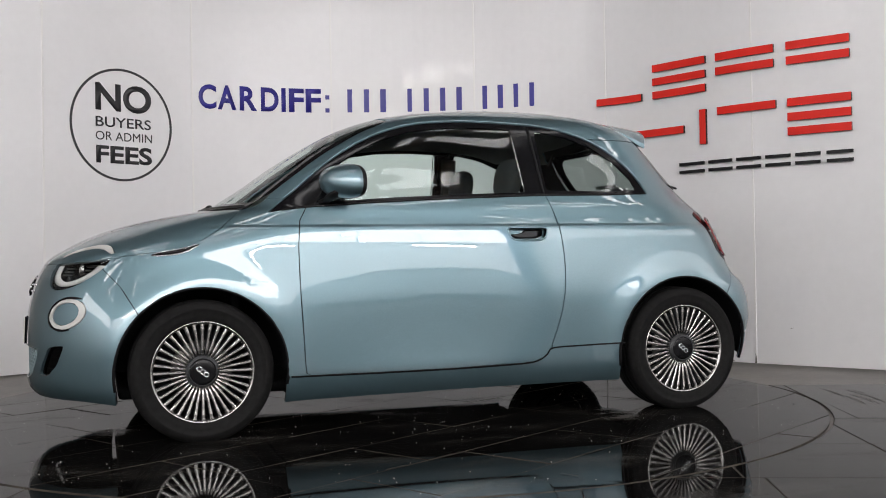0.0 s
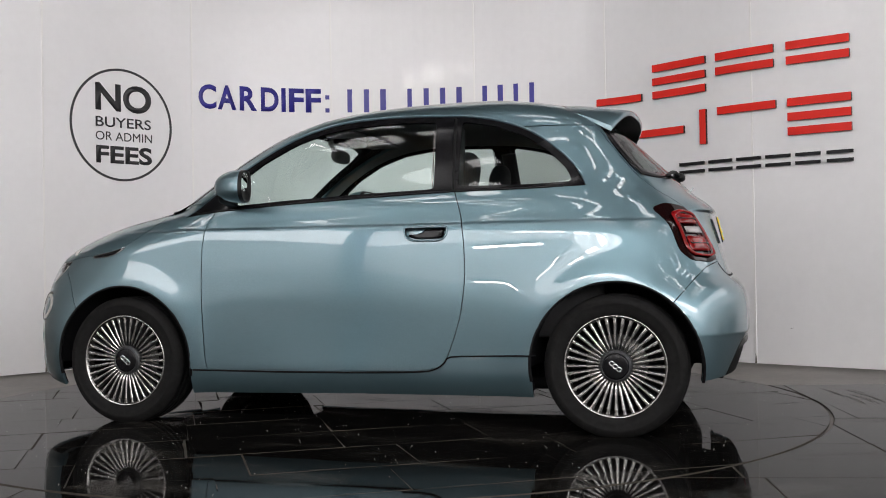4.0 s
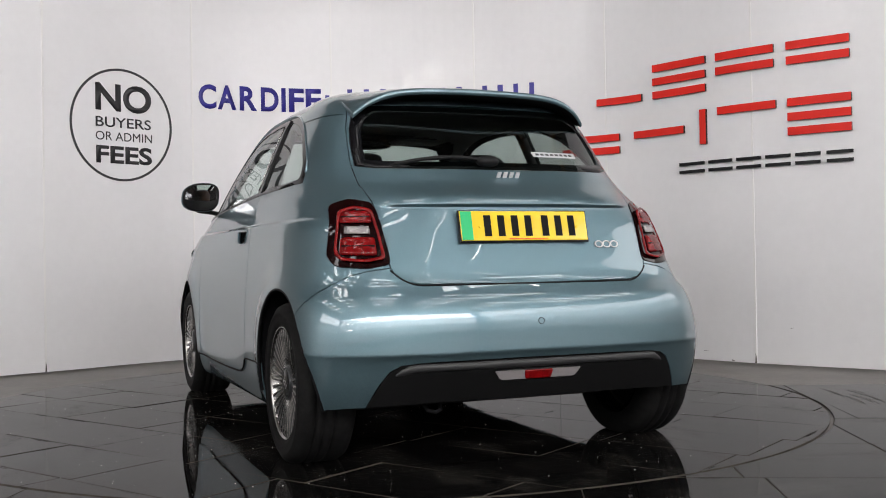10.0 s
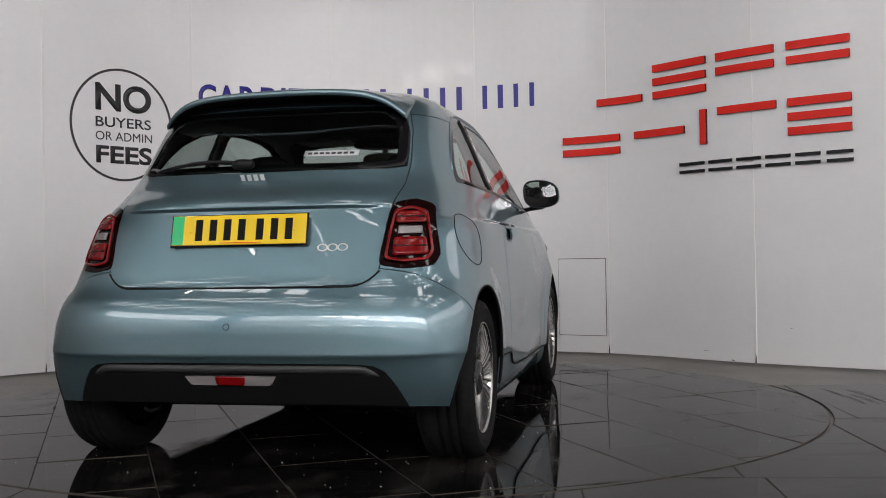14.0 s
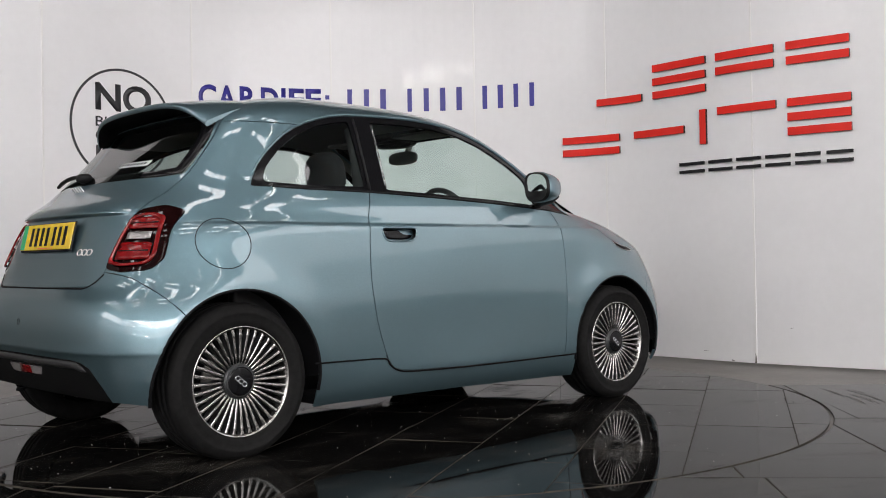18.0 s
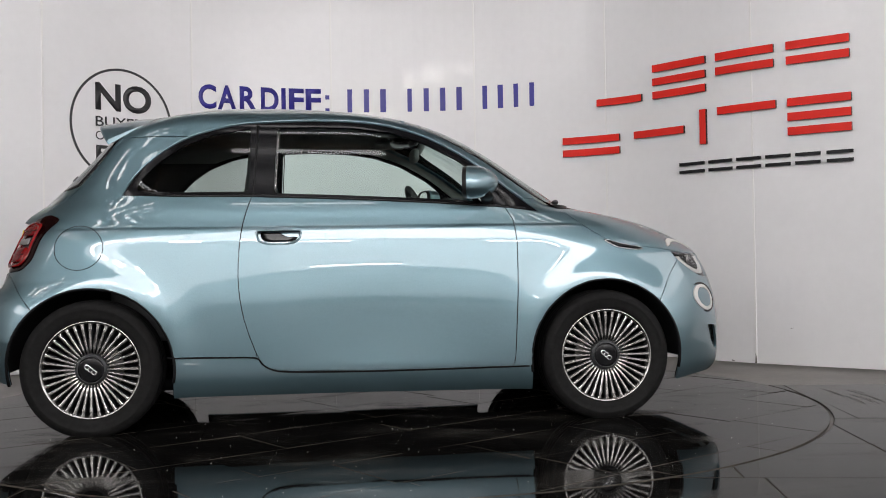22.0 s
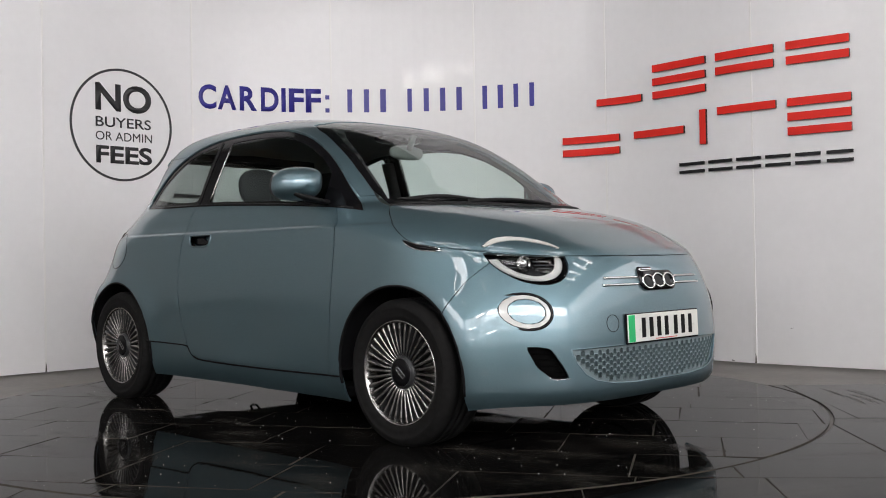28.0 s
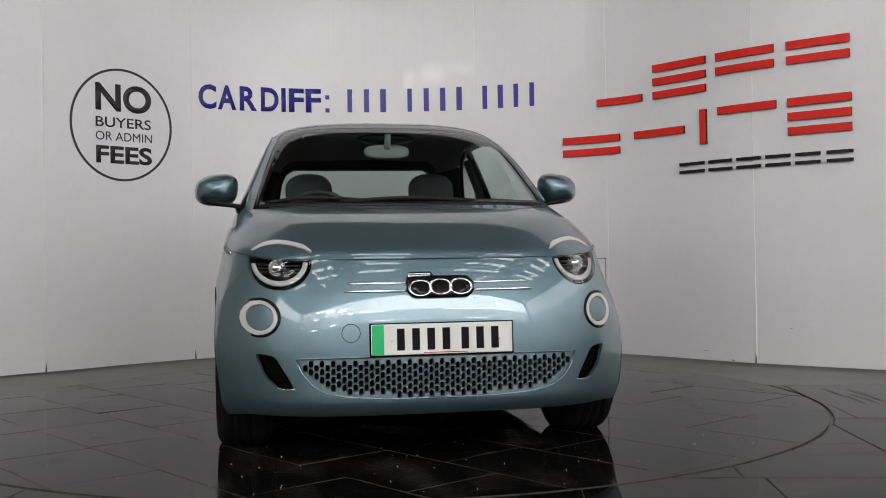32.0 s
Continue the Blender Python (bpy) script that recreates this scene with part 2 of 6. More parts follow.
def hall():
    x0, x1, y0, y1, top = -12.0, 12.0, -15.0, 9.0, 8.0
    for name, b in (("wall_south", (x0, x1, y0 - 0.2, y0, -0.02, top)), ("wall_north", (x0, x1, y1, y1 + 0.2, -0.02, top)),
                    ("wall_west", (x0 - 0.2, x0, y0, y1, -0.02, top)), ("wall_east", (x1, x1 + 0.2, y0, y1, -0.02, top))):
        tagged(obj(name, box(*b), HALL, False), "pale grey cladding of the hall", "wall", kind="structure")
    # Unseen dark band low on three walls, added to shape the reflections.
    for b in ((x0 + 0.06, x1 - 0.06, y0 + 0.002, y0 + 0.05, -0.01, 0.50), (x0 + 0.002, x0 + 0.05, y0, y1, -0.01, 0.50), (x1 - 0.05, x1 - 0.002, y0, y1, -0.01, 0.50)):
        tagged(obj("dado", box(*b), DADO, False), "unseen dark lower band of the hall, added for reflections", "wall", kind="structure")
    tagged(obj("ceiling", box(x0, x1, y0, y1, top, top + 0.2), CEIL, False), "dark hall ceiling", "ceiling", kind="structure")
    # unseen bands of glowing panes, added in three walls as fill light
    bands = (("light_band_1", PANES_SOUTH, 23.6, (0, y0 + 0.052, 3.9), 0), ("light_band_2", PANES_WEST, 8.6, (x0 + 0.052, -10.0, 3.9), -90), ("light_band_3", PANES_EAST, 19.0, (x1 - 0.052, -4.8, 3.9), 90))
    for name, mats, w, at, turn in bands:
        e = thing(name, "unseen band of glowing panes added to light the hall", "window", kind="structure", at=pose(*at, 0, 0, turn))
        part("light_band_frame", box(-w / 2 - 0.08, w / 2 + 0.08, 0, 0.03, -3.38, 3.38), HALL, e, smooth=False)
        for i, column in enumerate(mats):
            for k, mat in enumerate(column):
                pane = part("pane", box(-w / 8 + 0.015, w / 8 - 0.015, 0.031, 0.04, -1.09, 1.09), mat, e, smooth=False)
                pane.location = (w * (-0.375 + 0.25 * i), 0, 2.2 * (k - 1))
    for x in (-8.0, -4.0, 0.0, 4.0, 8.0):
        for k in range(3, 8):
            y = -13.6 + 1.6 * k
            e = thing("skylight", "milky skylight pane in the hall roof", "skylight", "skylights of the hall")
            for d in (-0.56, 0.56):
                part("sheet", box(x + d - 0.52, x + d + 0.52, y - 0.22, y + 0.22, top - 0.03, top - 0.01), LIGHT_SKY, e, smooth=False)
            part("frame", box(x - 1.15, x + 1.15, y - 0.30, y + 0.30, top - 0.008, top - 0.002), CEIL, e, smooth=False)
    # tube battens across the hall, and a few panel lights hung lower
    for x in (-7.5, -4.2, 4.2, 7.5):
        for y in (-8.5, -5.6, -2.6):
            e = thing("tube_light", "lit fluorescent batten hung in the hall", "ceiling light", "tube lights of the hall")
            part("body", box(x - 0.06, x + 0.06, y - 0.8, y + 0.8, 7.02, 7.10, 0.01), CEIL, e, smooth=False)
            part("tube", tube([(x, y - 0.78, 7.0), (x, y + 0.78, 7.0)], 0.025), LIGHT_TUBE, e)
            part("hanger", tube([(x, y, 7.1), (x, y, top)], 0.006), CEIL, e)
    for x, y, z, w in ((-6.4, -12.4, 2.55, 0.7), (-3.1, -12.4, 2.62, 0.5), (1.3, -12.4, 2.58, 0.7), (4.6, -12.4, 2.62, 0.5), (-5.2, -10.4, 3.45, 0.6), (0.4, -10.4, 3.5, 0.6), (3.6, -10.4, 3.45, 0.6), (6.9, -10.4, 3.5, 0.6)):
        e = thing("strip_light", "lit strip light hung over the south end of the hall", "ceiling light", "strip lights of the hall")
        part("body", box(x - w - 0.03, x + w + 0.03, y - 0.05, y + 0.05, z + 0.03, z + 0.09, 0.01), CEIL, e, smooth=False)
        part("tube", tube([(x - w, y, z), (x + w, y, z)], 0.035), LIGHT_STRIP, e)
        for d in (-0.7, 0.7):
            part("hanger", tube([(x + d * w, y, z + 0.09), (x + d * w, y, top)], 0.006), CEIL, e)
    for x, z, w, h in ((-2.42, 4.88, 0.8, 0.52), (-3.85, 5.10, 1.05, 0.44), (-5.5, 5.36, 1.25, 0.24), (-0.2, 4.2, 0.75, 0.2), (-1.4, 4.12, 0.5, 0.22), (6.0, 5.05, 0.12, 0.5), (6.3, 4.4, 0.12, 0.6)):
        e = thing("panel_light", "lit panel light hung in the hall", "panel light", "panel lights of the hall")
        part("body", box(x - w / 2 - 0.02, x + w / 2 + 0.02, -12.06, -12.0, z - h / 2 - 0.02, z + h / 2 + 0.02, 0.008), CEIL, e, smooth=False)
        part("diffuser", box(x - w / 2, x + w / 2, -12.0, -11.985, z - h / 2, z + h / 2), LIGHT_PANEL, e, smooth=False)
        part("hanger", tube([(x, -12.03, z + h / 2 + 0.02), (x, -12.03, top)], 0.008), CEIL, e)
    for x in (-10.0, -3.3, 3.3, 10.0):
        tagged(obj("steel_beam", box(x - 0.08, x + 0.08, -14.9, 8.9, 7.3, 7.6), STEEL_BROWN, False), "brown steel beam under the roof", "beam", "beams of the hall")
    for y in (-11.2, -8.0, -4.8, -1.6, 1.6):
        tagged(obj("cross_beam", box(-9.9, 9.9, y - 0.06, y + 0.06, 7.02, 7.29), STEEL_BROWN, False), "brown steel cross beam under the roof", "beam", "cross beams of the hall")
    for x in (-11.7, 11.7):
        tagged(obj("steel_column", box(x - 0.12, x + 0.12, -14.7, -14.46, -0.02, 7.3), STEEL_BLUE, False), "blue steel column of the hall", "column", "columns of the hall")


# ================= curved white backdrop wall =================
WCX, WCY, WR = -0.05, 0.0, 2.98
WA0, WA1 = radians(-50.3), radians(61.5)
WDL, WDR = Vector((-0.785, -0.619)), Vector((0.7415, -0.671))


def wall_knot(s):
    a = min(max(s / WR, WA0), WA1)
    p = Vector((WCX + WR * math.sin(a), WCY + WR * math.cos(a)))
    if s / WR < WA0:
        p += WDL * (WA0 * WR - s)
    if s / WR > WA1:
        p += WDR * (s - WA1 * WR)
    return p


SEAMS = (-5.0, -3.8, -2.62, -1.445, -0.322, 0.858, 1.955, 3.2, 4.4, 5.6)


def wall_at(s, inward=0.0):
    """Place on the backdrop's plan, s metres along it, set off into the room: a smooth bend through the panel joints."""
    k = min(max(sum(q <= s for q in SEAMS) - 1, 0), len(SEAMS) - 2)
    knots = [wall_knot(q) for q in SEAMS]
    slope = [(knots[min(i + 1, len(SEAMS) - 1)] - knots[max(i - 1, 0)]) / (SEAMS[min(i + 1, len(SEAMS) - 1)] - SEAMS[max(i - 1, 0)]) for i in (k, k + 1)]
    h = SEAMS[k + 1] - SEAMS[k]
    t = (s - SEAMS[k]) / h
    p = knots[k] * (2 * t ** 3 - 3 * t ** 2 + 1) + slope[0] * (h * (t ** 3 - 2 * t ** 2 + t)) + knots[k + 1] * (3 * t ** 2 - 2 * t ** 3) + slope[1] * (h * (t ** 3 - t ** 2))
    d = knots[k] * (6 * t * t - 6 * t) + slope[0] * (h * (3 * t * t - 4 * t + 1)) + knots[k + 1] * (6 * t - 6 * t * t) + slope[1] * (h * (3 * t * t - 2 * t))
    d.normalize()
    return p + Vector((d.y, -d.x)) * inward


def on_wall(s, z, h=0.0):
    p = wall_at(s, h)
    return Vector((p.x, p.y, z))


EDGES = (-3.35,) + SEAMS[2:]


def backdrop():
    root = thing("backdrop_wall", "curved glossy white panel wall behind the turntable", "wall", kind="structure")
    for a, b in zip(EDGES, EDGES[1:]):
        bm = bmesh.new()
        n = 14
        cols = []
        for k in range(n + 1):
            s = a + 0.0015 + (b - a - 0.003) * k / n
            cols.append([bm.verts.new(on_wall(s, z, h)) for z, h in ((0.004, 0), (4.2, 0), (4.2, -0.03), (0.004, -0.03))])
        for c, d in zip(cols, cols[1:]):
            for k in range(4):
                bm.faces.new((c[k], d[k], d[(k + 1) % 4], c[(k + 1) % 4]))
        bm.faces.new(cols[0])
        bm.faces.new(cols[-1][::-1])
        bmesh.ops.recalc_face_normals(bm, faces=bm.faces[:])
        part("panel", bm, WALL, root, smooth=False)
    for s in EDGES[1:-1]:
        part("joint_strip", box(-0.007, 0.007, -0.002, 0.004, 0.004, 4.2, 0.0015, bm=None), SEAM, root, smooth=False).matrix_basis = joint_pose(s)
        part("joint_dirt", prism([(-0.006, 0.004), (0.007, 0.004), (0.004, 0.05), (-0.002, 0.075)], 0.0042, 0.0055,
             lambda u, v, h, s=s: on_wall(s + u, v, h)), GRIME, root, smooth=False)
    for s, z, w, h, slant in ((3.445, 0.250, 0.020, 0.003, 0.002), (3.015, 0.012, 0.024, 0.007, -0.003), (2.79, 0.066, 0.04, 0.0025, 0.003), (3.452, 0.246, 0.006, 0.004, 0.0)):
        part("scuff", prism([(s, z), (s + w, z + slant), (s + w, z + slant + h * 0.5), (s + w * 0.4, z + h + slant * 0.4), (s, z + h)], 0.0003, 0.0009, on_wall), GRIME, root, smooth=False)
    # low access panel
    o = [(1.537, 0.14), (1.93, 0.14), (1.93, 0.735), (1.537, 0.735)]
    part("access_panel_gap", prism([(1.532, 0.135), (1.935, 0.135), (1.935, 0.74), (1.532, 0.74)], 0.0004, 0.0012, on_wall), GRIME, root, smooth=False)
    panel = part("access_panel", prism(o, 0.002, 0.009, on_wall), WALL, root, "low white access panel", False)
    return root


def joint_pose(s):
    p, q = wall_at(s), wall_at(s, 1.0)
    n = q - p
    return Matrix.Translation((p.x, p.y, 0)) @ Matrix.Rotation(math.atan2(-n.x, n.y), 4, "Z")


def letters(text, s0, s1, z0, z1, mat, parent, name, bold=0.02):
    """Built-in lettering fitted to a rectangle of the wall, letter by letter."""
    cu = bpy.data.curves.new(name, "FONT")
    cu.body = text
    cu.resolution_u = 5
    cu.offset = bold
    tmp = new("lettering", cu)
    bpy.context.view_layer.update()
    me = bpy.data.meshes.new_from_object(tmp.evaluated_get(bpy.context.evaluated_depsgraph_get()))
    bpy.data.objects.remove(tmp)
    bm = bmesh.new()
    bm.from_mesh(me)
    xs, ys = [v.co.x for v in bm.verts], [v.co.y for v in bm.verts]
    ax, bx, ay, by = min(xs), max(xs), min(ys), max(ys)
    bmesh.ops.solidify(bm, geom=bm.faces[:], thickness=0.001)
    for v in bm.verts:
        h = 0.0015 if abs(v.co.z) < 5e-4 else 0.003
        v.co = on_wall(s0 + (v.co.x - ax) / (bx - ax) * (s1 - s0), z0 + (v.co.y - ay) / (by - ay) * (z1 - z0), h)
    bmesh.ops.recalc_face_normals(bm, faces=bm.faces[:])
    return part(name, bm, mat, parent, smooth=False)


def bar(parent, name, s0, s1, z0, z1, mat, h0=0.001, h1=0.003, bevel=0):
    n = max(1, int((s1 - s0) / 0.08))
    o = [(s0 + (s1 - s0) * k / n, z0) for k in range(n + 1)] + [(s1 + (s0 - s1) * k / n, z1) for k in range(n + 1)]
    bm = bmesh.new()
    a = [bm.verts.new(on_wall(u, v, h0)) for u, v in o]
    b = [bm.verts.new(on_wall(u, v, h1)) for u, v in o]
    m = len(o)
    for k in range(n):
        bm.faces.new((b[k], b[k + 1], b[m - 2 - k], b[m - 1 - k]))
        bm.faces.new((a[m - 1 - k], a[m - 2 - k], a[k + 1], a[k]))
    for k in range(m):
        bm.faces.new((a[k], a[(k + 1) % m], b[(k + 1) % m], b[k]))
    bmesh.ops.recalc_face_normals(bm, faces=bm.faces[:])
    ob = part(name, bm, mat, parent, smooth=False)
    if mat is SIGN_RED:
        # the cut edges of the acrylic are dark
        ob.data.materials.append(SIGN_BLACK)
        for f in ob.data.polygons:
            if f.index >= 2 * n:
                f.material_index = 1
    return ob


def signs():
    e = thing("round_wall_sign", "round black vinyl notice on the white wall", "sign")
    bm = bmesh.new()
    n, cs, cz, rs, rz = 96, -2.023, 1.789, 0.397, 0.411
    rows = []
    for k in range(n):
        t = 2 * math.pi * k / n
        rows.append([bm.verts.new(on_wall(cs + (rs + d) * math.cos(t), cz + (rz + d) * math.sin(t), h)) for d, h in ((-0.009, 0.001), (-0.009, 0.003), (0.009, 0.003), (0.009, 0.001))])
    for k in range(n):
        a, b = rows[k], rows[(k + 1) % n]
        for j in range(4):
            bm.faces.new((a[j], b[j], b[(j + 1) % 4], a[(j + 1) % 4]))
    bmesh.ops.recalc_face_normals(bm, faces=bm.faces[:])
    part("ring", bm, INK_BLACK, e, smooth=False)
    letters("NO", -2.232, -1.784, 1.885, 2.092, INK_BLACK, e, "line_no", 0.03)
    letters("BUYERS", -2.232, -1.789, 1.767, 1.842, INK_BLACK, e, "line_buyers", 0.008)
    letters("OR ADMIN", -2.233, -1.781, 1.668, 1.733, INK_BLACK, e, "line_or_admin", 0.0)
    letters("FEES", -2.231, -1.783, 1.498, 1.630, INK_BLACK, e, "line_fee", 0.03)
    e = thing("contact_sign", "navy blue vinyl lettering with barred-out digits on the white wall", "sign")
    for char, s0, s1 in (("C", -1.394, -1.249), ("A", -1.239, -1.090), ("R", -1.063, -0.925), ("D", -0.894, -0.752), ("I", -0.730, -0.695), ("F", -0.670, -0.549), ("F", -0.534, -0.408)):
        letters(char, s0, s1, 1.966, 2.160, INK_BLUE, e, "letter", 0.03)
    for z in (1.968, 2.075):
        bar(e, "dot", -0.372, -0.338, z, z + 0.035, INK_BLUE)
    for s0, s1 in ((-0.223, -0.114), (-0.087, 0.026), (0.047, 0.164), (0.269, 0.376), (0.402, 0.515), (0.537, 0.651), (0.673, 0.789),
                   (0.893, 1.003), (1.021, 1.136), (1.153, 1.261), (1.284, 1.393)):
        bar(e, "digit_bar", s0 + 0.035, s1 - 0.035, 1.970, 2.160, INK_BLUE)
    e = thing("dealer_sign", "raised red and small black acrylic bars on the wall", "sign")
    for z0, z1, cells in ((1.915, 2.168, ((1.890, 2.293, (0,)), (2.396, 2.855, (0, 1, 2)), (2.940, 3.369, (1, 2)), (3.456, 3.866, (1, 2)))),
                          (1.540, 1.788, ((1.596, 2.086, (0, 1)), (2.219, 2.668, (1,)), (2.804, 2.856, ()), (2.949, 3.381, (2,)), (3.460, 3.873, (0, 1, 2))))):
        for s0, s1, levels in cells:
            if not levels:
                bar(e, "upright_bar", s0, s1, z0, z1, SIGN_RED, 0.006, 0.026)
            for k in levels:
                c = z0 + 0.027 + (z1 - z0 - 0.054) * k / 2
                bar(e, "red_bar", s0, s1, c - 0.027, c + 0.027, SIGN_RED, 0.006, 0.026)
    for s0, s1 in ((2.622, 2.830), (2.867, 3.052), (3.087, 3.266), (3.299, 3.471), (3.505, 3.669), (3.710, 3.877)):
        for z in (1.342, 1.398):
            bar(e, "black_bar", s0, s1, z, z + 0.022, SIGN_BLACK, 0.006, 0.02)


# ================= turntable and tiled floor =================
DISC = 2.228


def clip_polygon(poly, inside, cross):
    out = []
    for k in range(len(poly)):
        a, b = poly[k - 1], poly[k]
        ia, ib = inside(a), inside(b)
        if ia != ib:
            out.append(cross(a, b))
        if ib:
            out.append(b)
    return out


def circle_cross(a, b, r):
    lo, hi = 0.0, 1.0
    ra = math.hypot(*a) < r
    for _ in range(30):
        m = (lo + hi) / 2
        p = (a[0] + (b[0] - a[0]) * m, a[1] + (b[1] - a[1]) * m)
        if (math.hypot(*p) < r) == ra:
            lo = m
        else:
            hi = m
    return p


def fine(poly, stepsize=0.06):
    out = []
    for k in range(len(poly)):
        a, b = poly[k - 1], poly[k]
        n = max(1, int(math.hypot(b[0] - a[0], b[1] - a[1]) / stepsize))
        out += [(a[0] + (b[0] - a[0]) * i / n, a[1] + (b[1] - a[1]) * i / n) for i in range(n)]
    return out


def rounded_cut(poly, r):
    """Edges that lie along the circle follow it."""
    out = []
    for k in range(len(poly)):
        a, b = poly[k - 1], poly[k]
        if abs(math.hypot(*a) - r) < 2e-4 and abs(math.hypot(*b) - r) < 2e-4:
            t0, t1 = math.atan2(a[1], a[0]), math.atan2(b[1], b[0])
            d = (t1 - t0 + math.pi) % (2 * math.pi) - math.pi
            n = max(1, int(abs(d) * r / 0.04))
            out += [(r * math.cos(t0 + d * i / n), r * math.sin(t0 + d * i / n)) for i in range(1, n)]
        out.append(b)
    return out


def tiles(rng, w, d, turn, spread, inner, outer, top, lift, parent, keep=lambda c: True):
    """Tiles in running bond, turned, between two radii; each one a slab with its own slight tilt."""
    ct, st = math.cos(turn), math.sin(turn)
    beds = []
    chips = bmesh.new()
    n = int(spread / min(w, d)) + 2
    for j in range(-n, n):
        shift = rng.uniform(0.2, 0.8) * w
        for i in range(-n, n):
            g = 0.0024
            jig = [rng.uniform(-0.008, 0.008) for _ in range(4)]
            q = [(i * w + shift + g + jig[0], j * d + g), ((i + 1) * w + shift - g, j * d + g + jig[1] * 0.3), ((i + 1) * w + shift - g, (j + 1) * d - g), (i * w + shift + g + jig[2], (j + 1) * d - g)]
            q = [(x * ct - y * st, x * st + y * ct) for x, y in q]
            q = fine(q)
            if outer:
                q = clip_polygon(q, lambda p: math.hypot(*p) < outer, lambda a, b: circle_cross(a, b, outer)) if any(math.hypot(*p) < outer for p in q) else []
            if inner:
                if all(math.hypot(*p) < inner for p in q):
                    q = []
                elif any(math.hypot(*p) < inner for p in q):
                    q = clip_polygon(q, lambda p: math.hypot(*p) >= inner, lambda a, b: circle_cross(a, b, inner))
            if len(q) < 3:
                continue
            q = rounded_cut(q, outer or inner)
            cx, cy = sum(p[0] for p in q) / len(q), sum(p[1] for p in q) / len(q)
            if not keep((cx, cy)):
                continue
            tx, ty, tz = rng.uniform(-lift, lift), rng.uniform(-lift, lift), rng.uniform(-0.0012, 0.0)
            hull = [q[k] for k in range(len(q)) if abs((q[k][0] - q[k - 1][0]) * (q[(k + 1) % len(q)][1] - q[k][1]) - (q[k][1] - q[k - 1][1]) * (q[(k + 1) % len(q)][0] - q[k][0])) > 1e-6]
            if len(hull) < 3:
                continue
            bm = bmesh.new()
            t = [bm.verts.new((x, y, top + tz + (x - cx) * tx + (y - cy) * ty)) for x, y in hull]
            b = [bm.verts.new((x, y, top - 0.011)) for x, y in hull]
            bm.faces.new(t)
            for k in range(len(hull)):
                bm.faces.new((b[k], b[(k + 1) % len(hull)], t[(k + 1) % len(hull)], t[k]))
            bmesh.ops.recalc_face_normals(bm, faces=bm.faces[:])
            slab = part("tile", bm, TILE, parent, smooth=False)
            slab.data.materials.append(JOINT)
            for f in slab.data.polygons:
                f.material_index = 0 if abs(f.normal.z) > 0.5 else 1
            # worn, broken stretches along some edges
            for k in range(len(hull)):
                a, b = Vector(hull[k - 1]), Vector(hull[k])
                if (b - a).length < 0.2 or rng.random() > 0.22:
                    continue
                u0 = rng.uniform(0.0, 0.7)
                u1 = min(1.0, u0 + rng.uniform(0.08, 0.4))
                side = Vector((a.y - b.y, b.x - a.x)).normalized() * rng.uniform(0.0025, 0.0065)
                line = [a + (b - a) * (u0 + (u1 - u0) * q / 6) for q in range(7)]
                width = [0.0] + [rng.uniform(0.4, 1.0) for _ in range(5)] + [0.0]
                ring = line + [p + side * w for p, w in list(zip(line, width))[5:0:-1]]
                chips.faces.new([chips.verts.new((p.x, p.y, top + 0.0016 + 0.00003 * (k % 5))) for p in ring])
            if inner:
                beds.append([(cx + (x - cx) * 1.012, cy + (y - cy) * 1.012) for x, y in hull])
    for f in chips.faces:
        f.normal_update()
        if f.normal.z < 0:
            f.normal_flip()
    tagged(part("worn_edge", chips, JOINT, parent, smooth=False), kind="stuff")
    if beds:
        bm = bmesh.new()
        for k, q in enumerate(beds):
            bm.faces.new([bm.verts.new((x, y, -0.0046 + 0.00002 * (k % 40))) for x, y in q])
        part("joint_bed", bm, JOINT, parent, smooth=False)


def turntable():
    root = thing("turntable", "round turntable laid with polished black tiles", "turntable")
    part("deck", lathe([(0.001, -0.0036), (DISC - 0.008, -0.0036), (DISC - 0.008, -0.0115)], 128, "z"), JOINT, root, smooth=False)
    rng = random.Random(3)
    bm = bmesh.new()
    for k in range(420):
        a, r, d = rng.uniform(0, 2 * math.pi), DISC * math.sqrt(rng.random()) * 0.98, rng.choice((0.0009, 0.0011, 0.0014, 0.0018, 0.0026))
        bmesh.ops.create_cube(bm, size=1.0, matrix=Matrix.Translation((r * math.cos(a), r * math.sin(a), 0.0012)) @ Matrix.Rotation(rng.uniform(0, 3), 4, "Z") @ Matrix.Diagonal((d, d * rng.uniform(0.6, 1.6), 0.0016, 1)))
    tagged(part("grit", bm, SPECK, root, smooth=False), kind="stuff")
    tiles(random.Random(5), 0.62, 0.41, radians(31), 2.6, None, DISC - 0.006, 0.0, 0.0036, root)
    return root


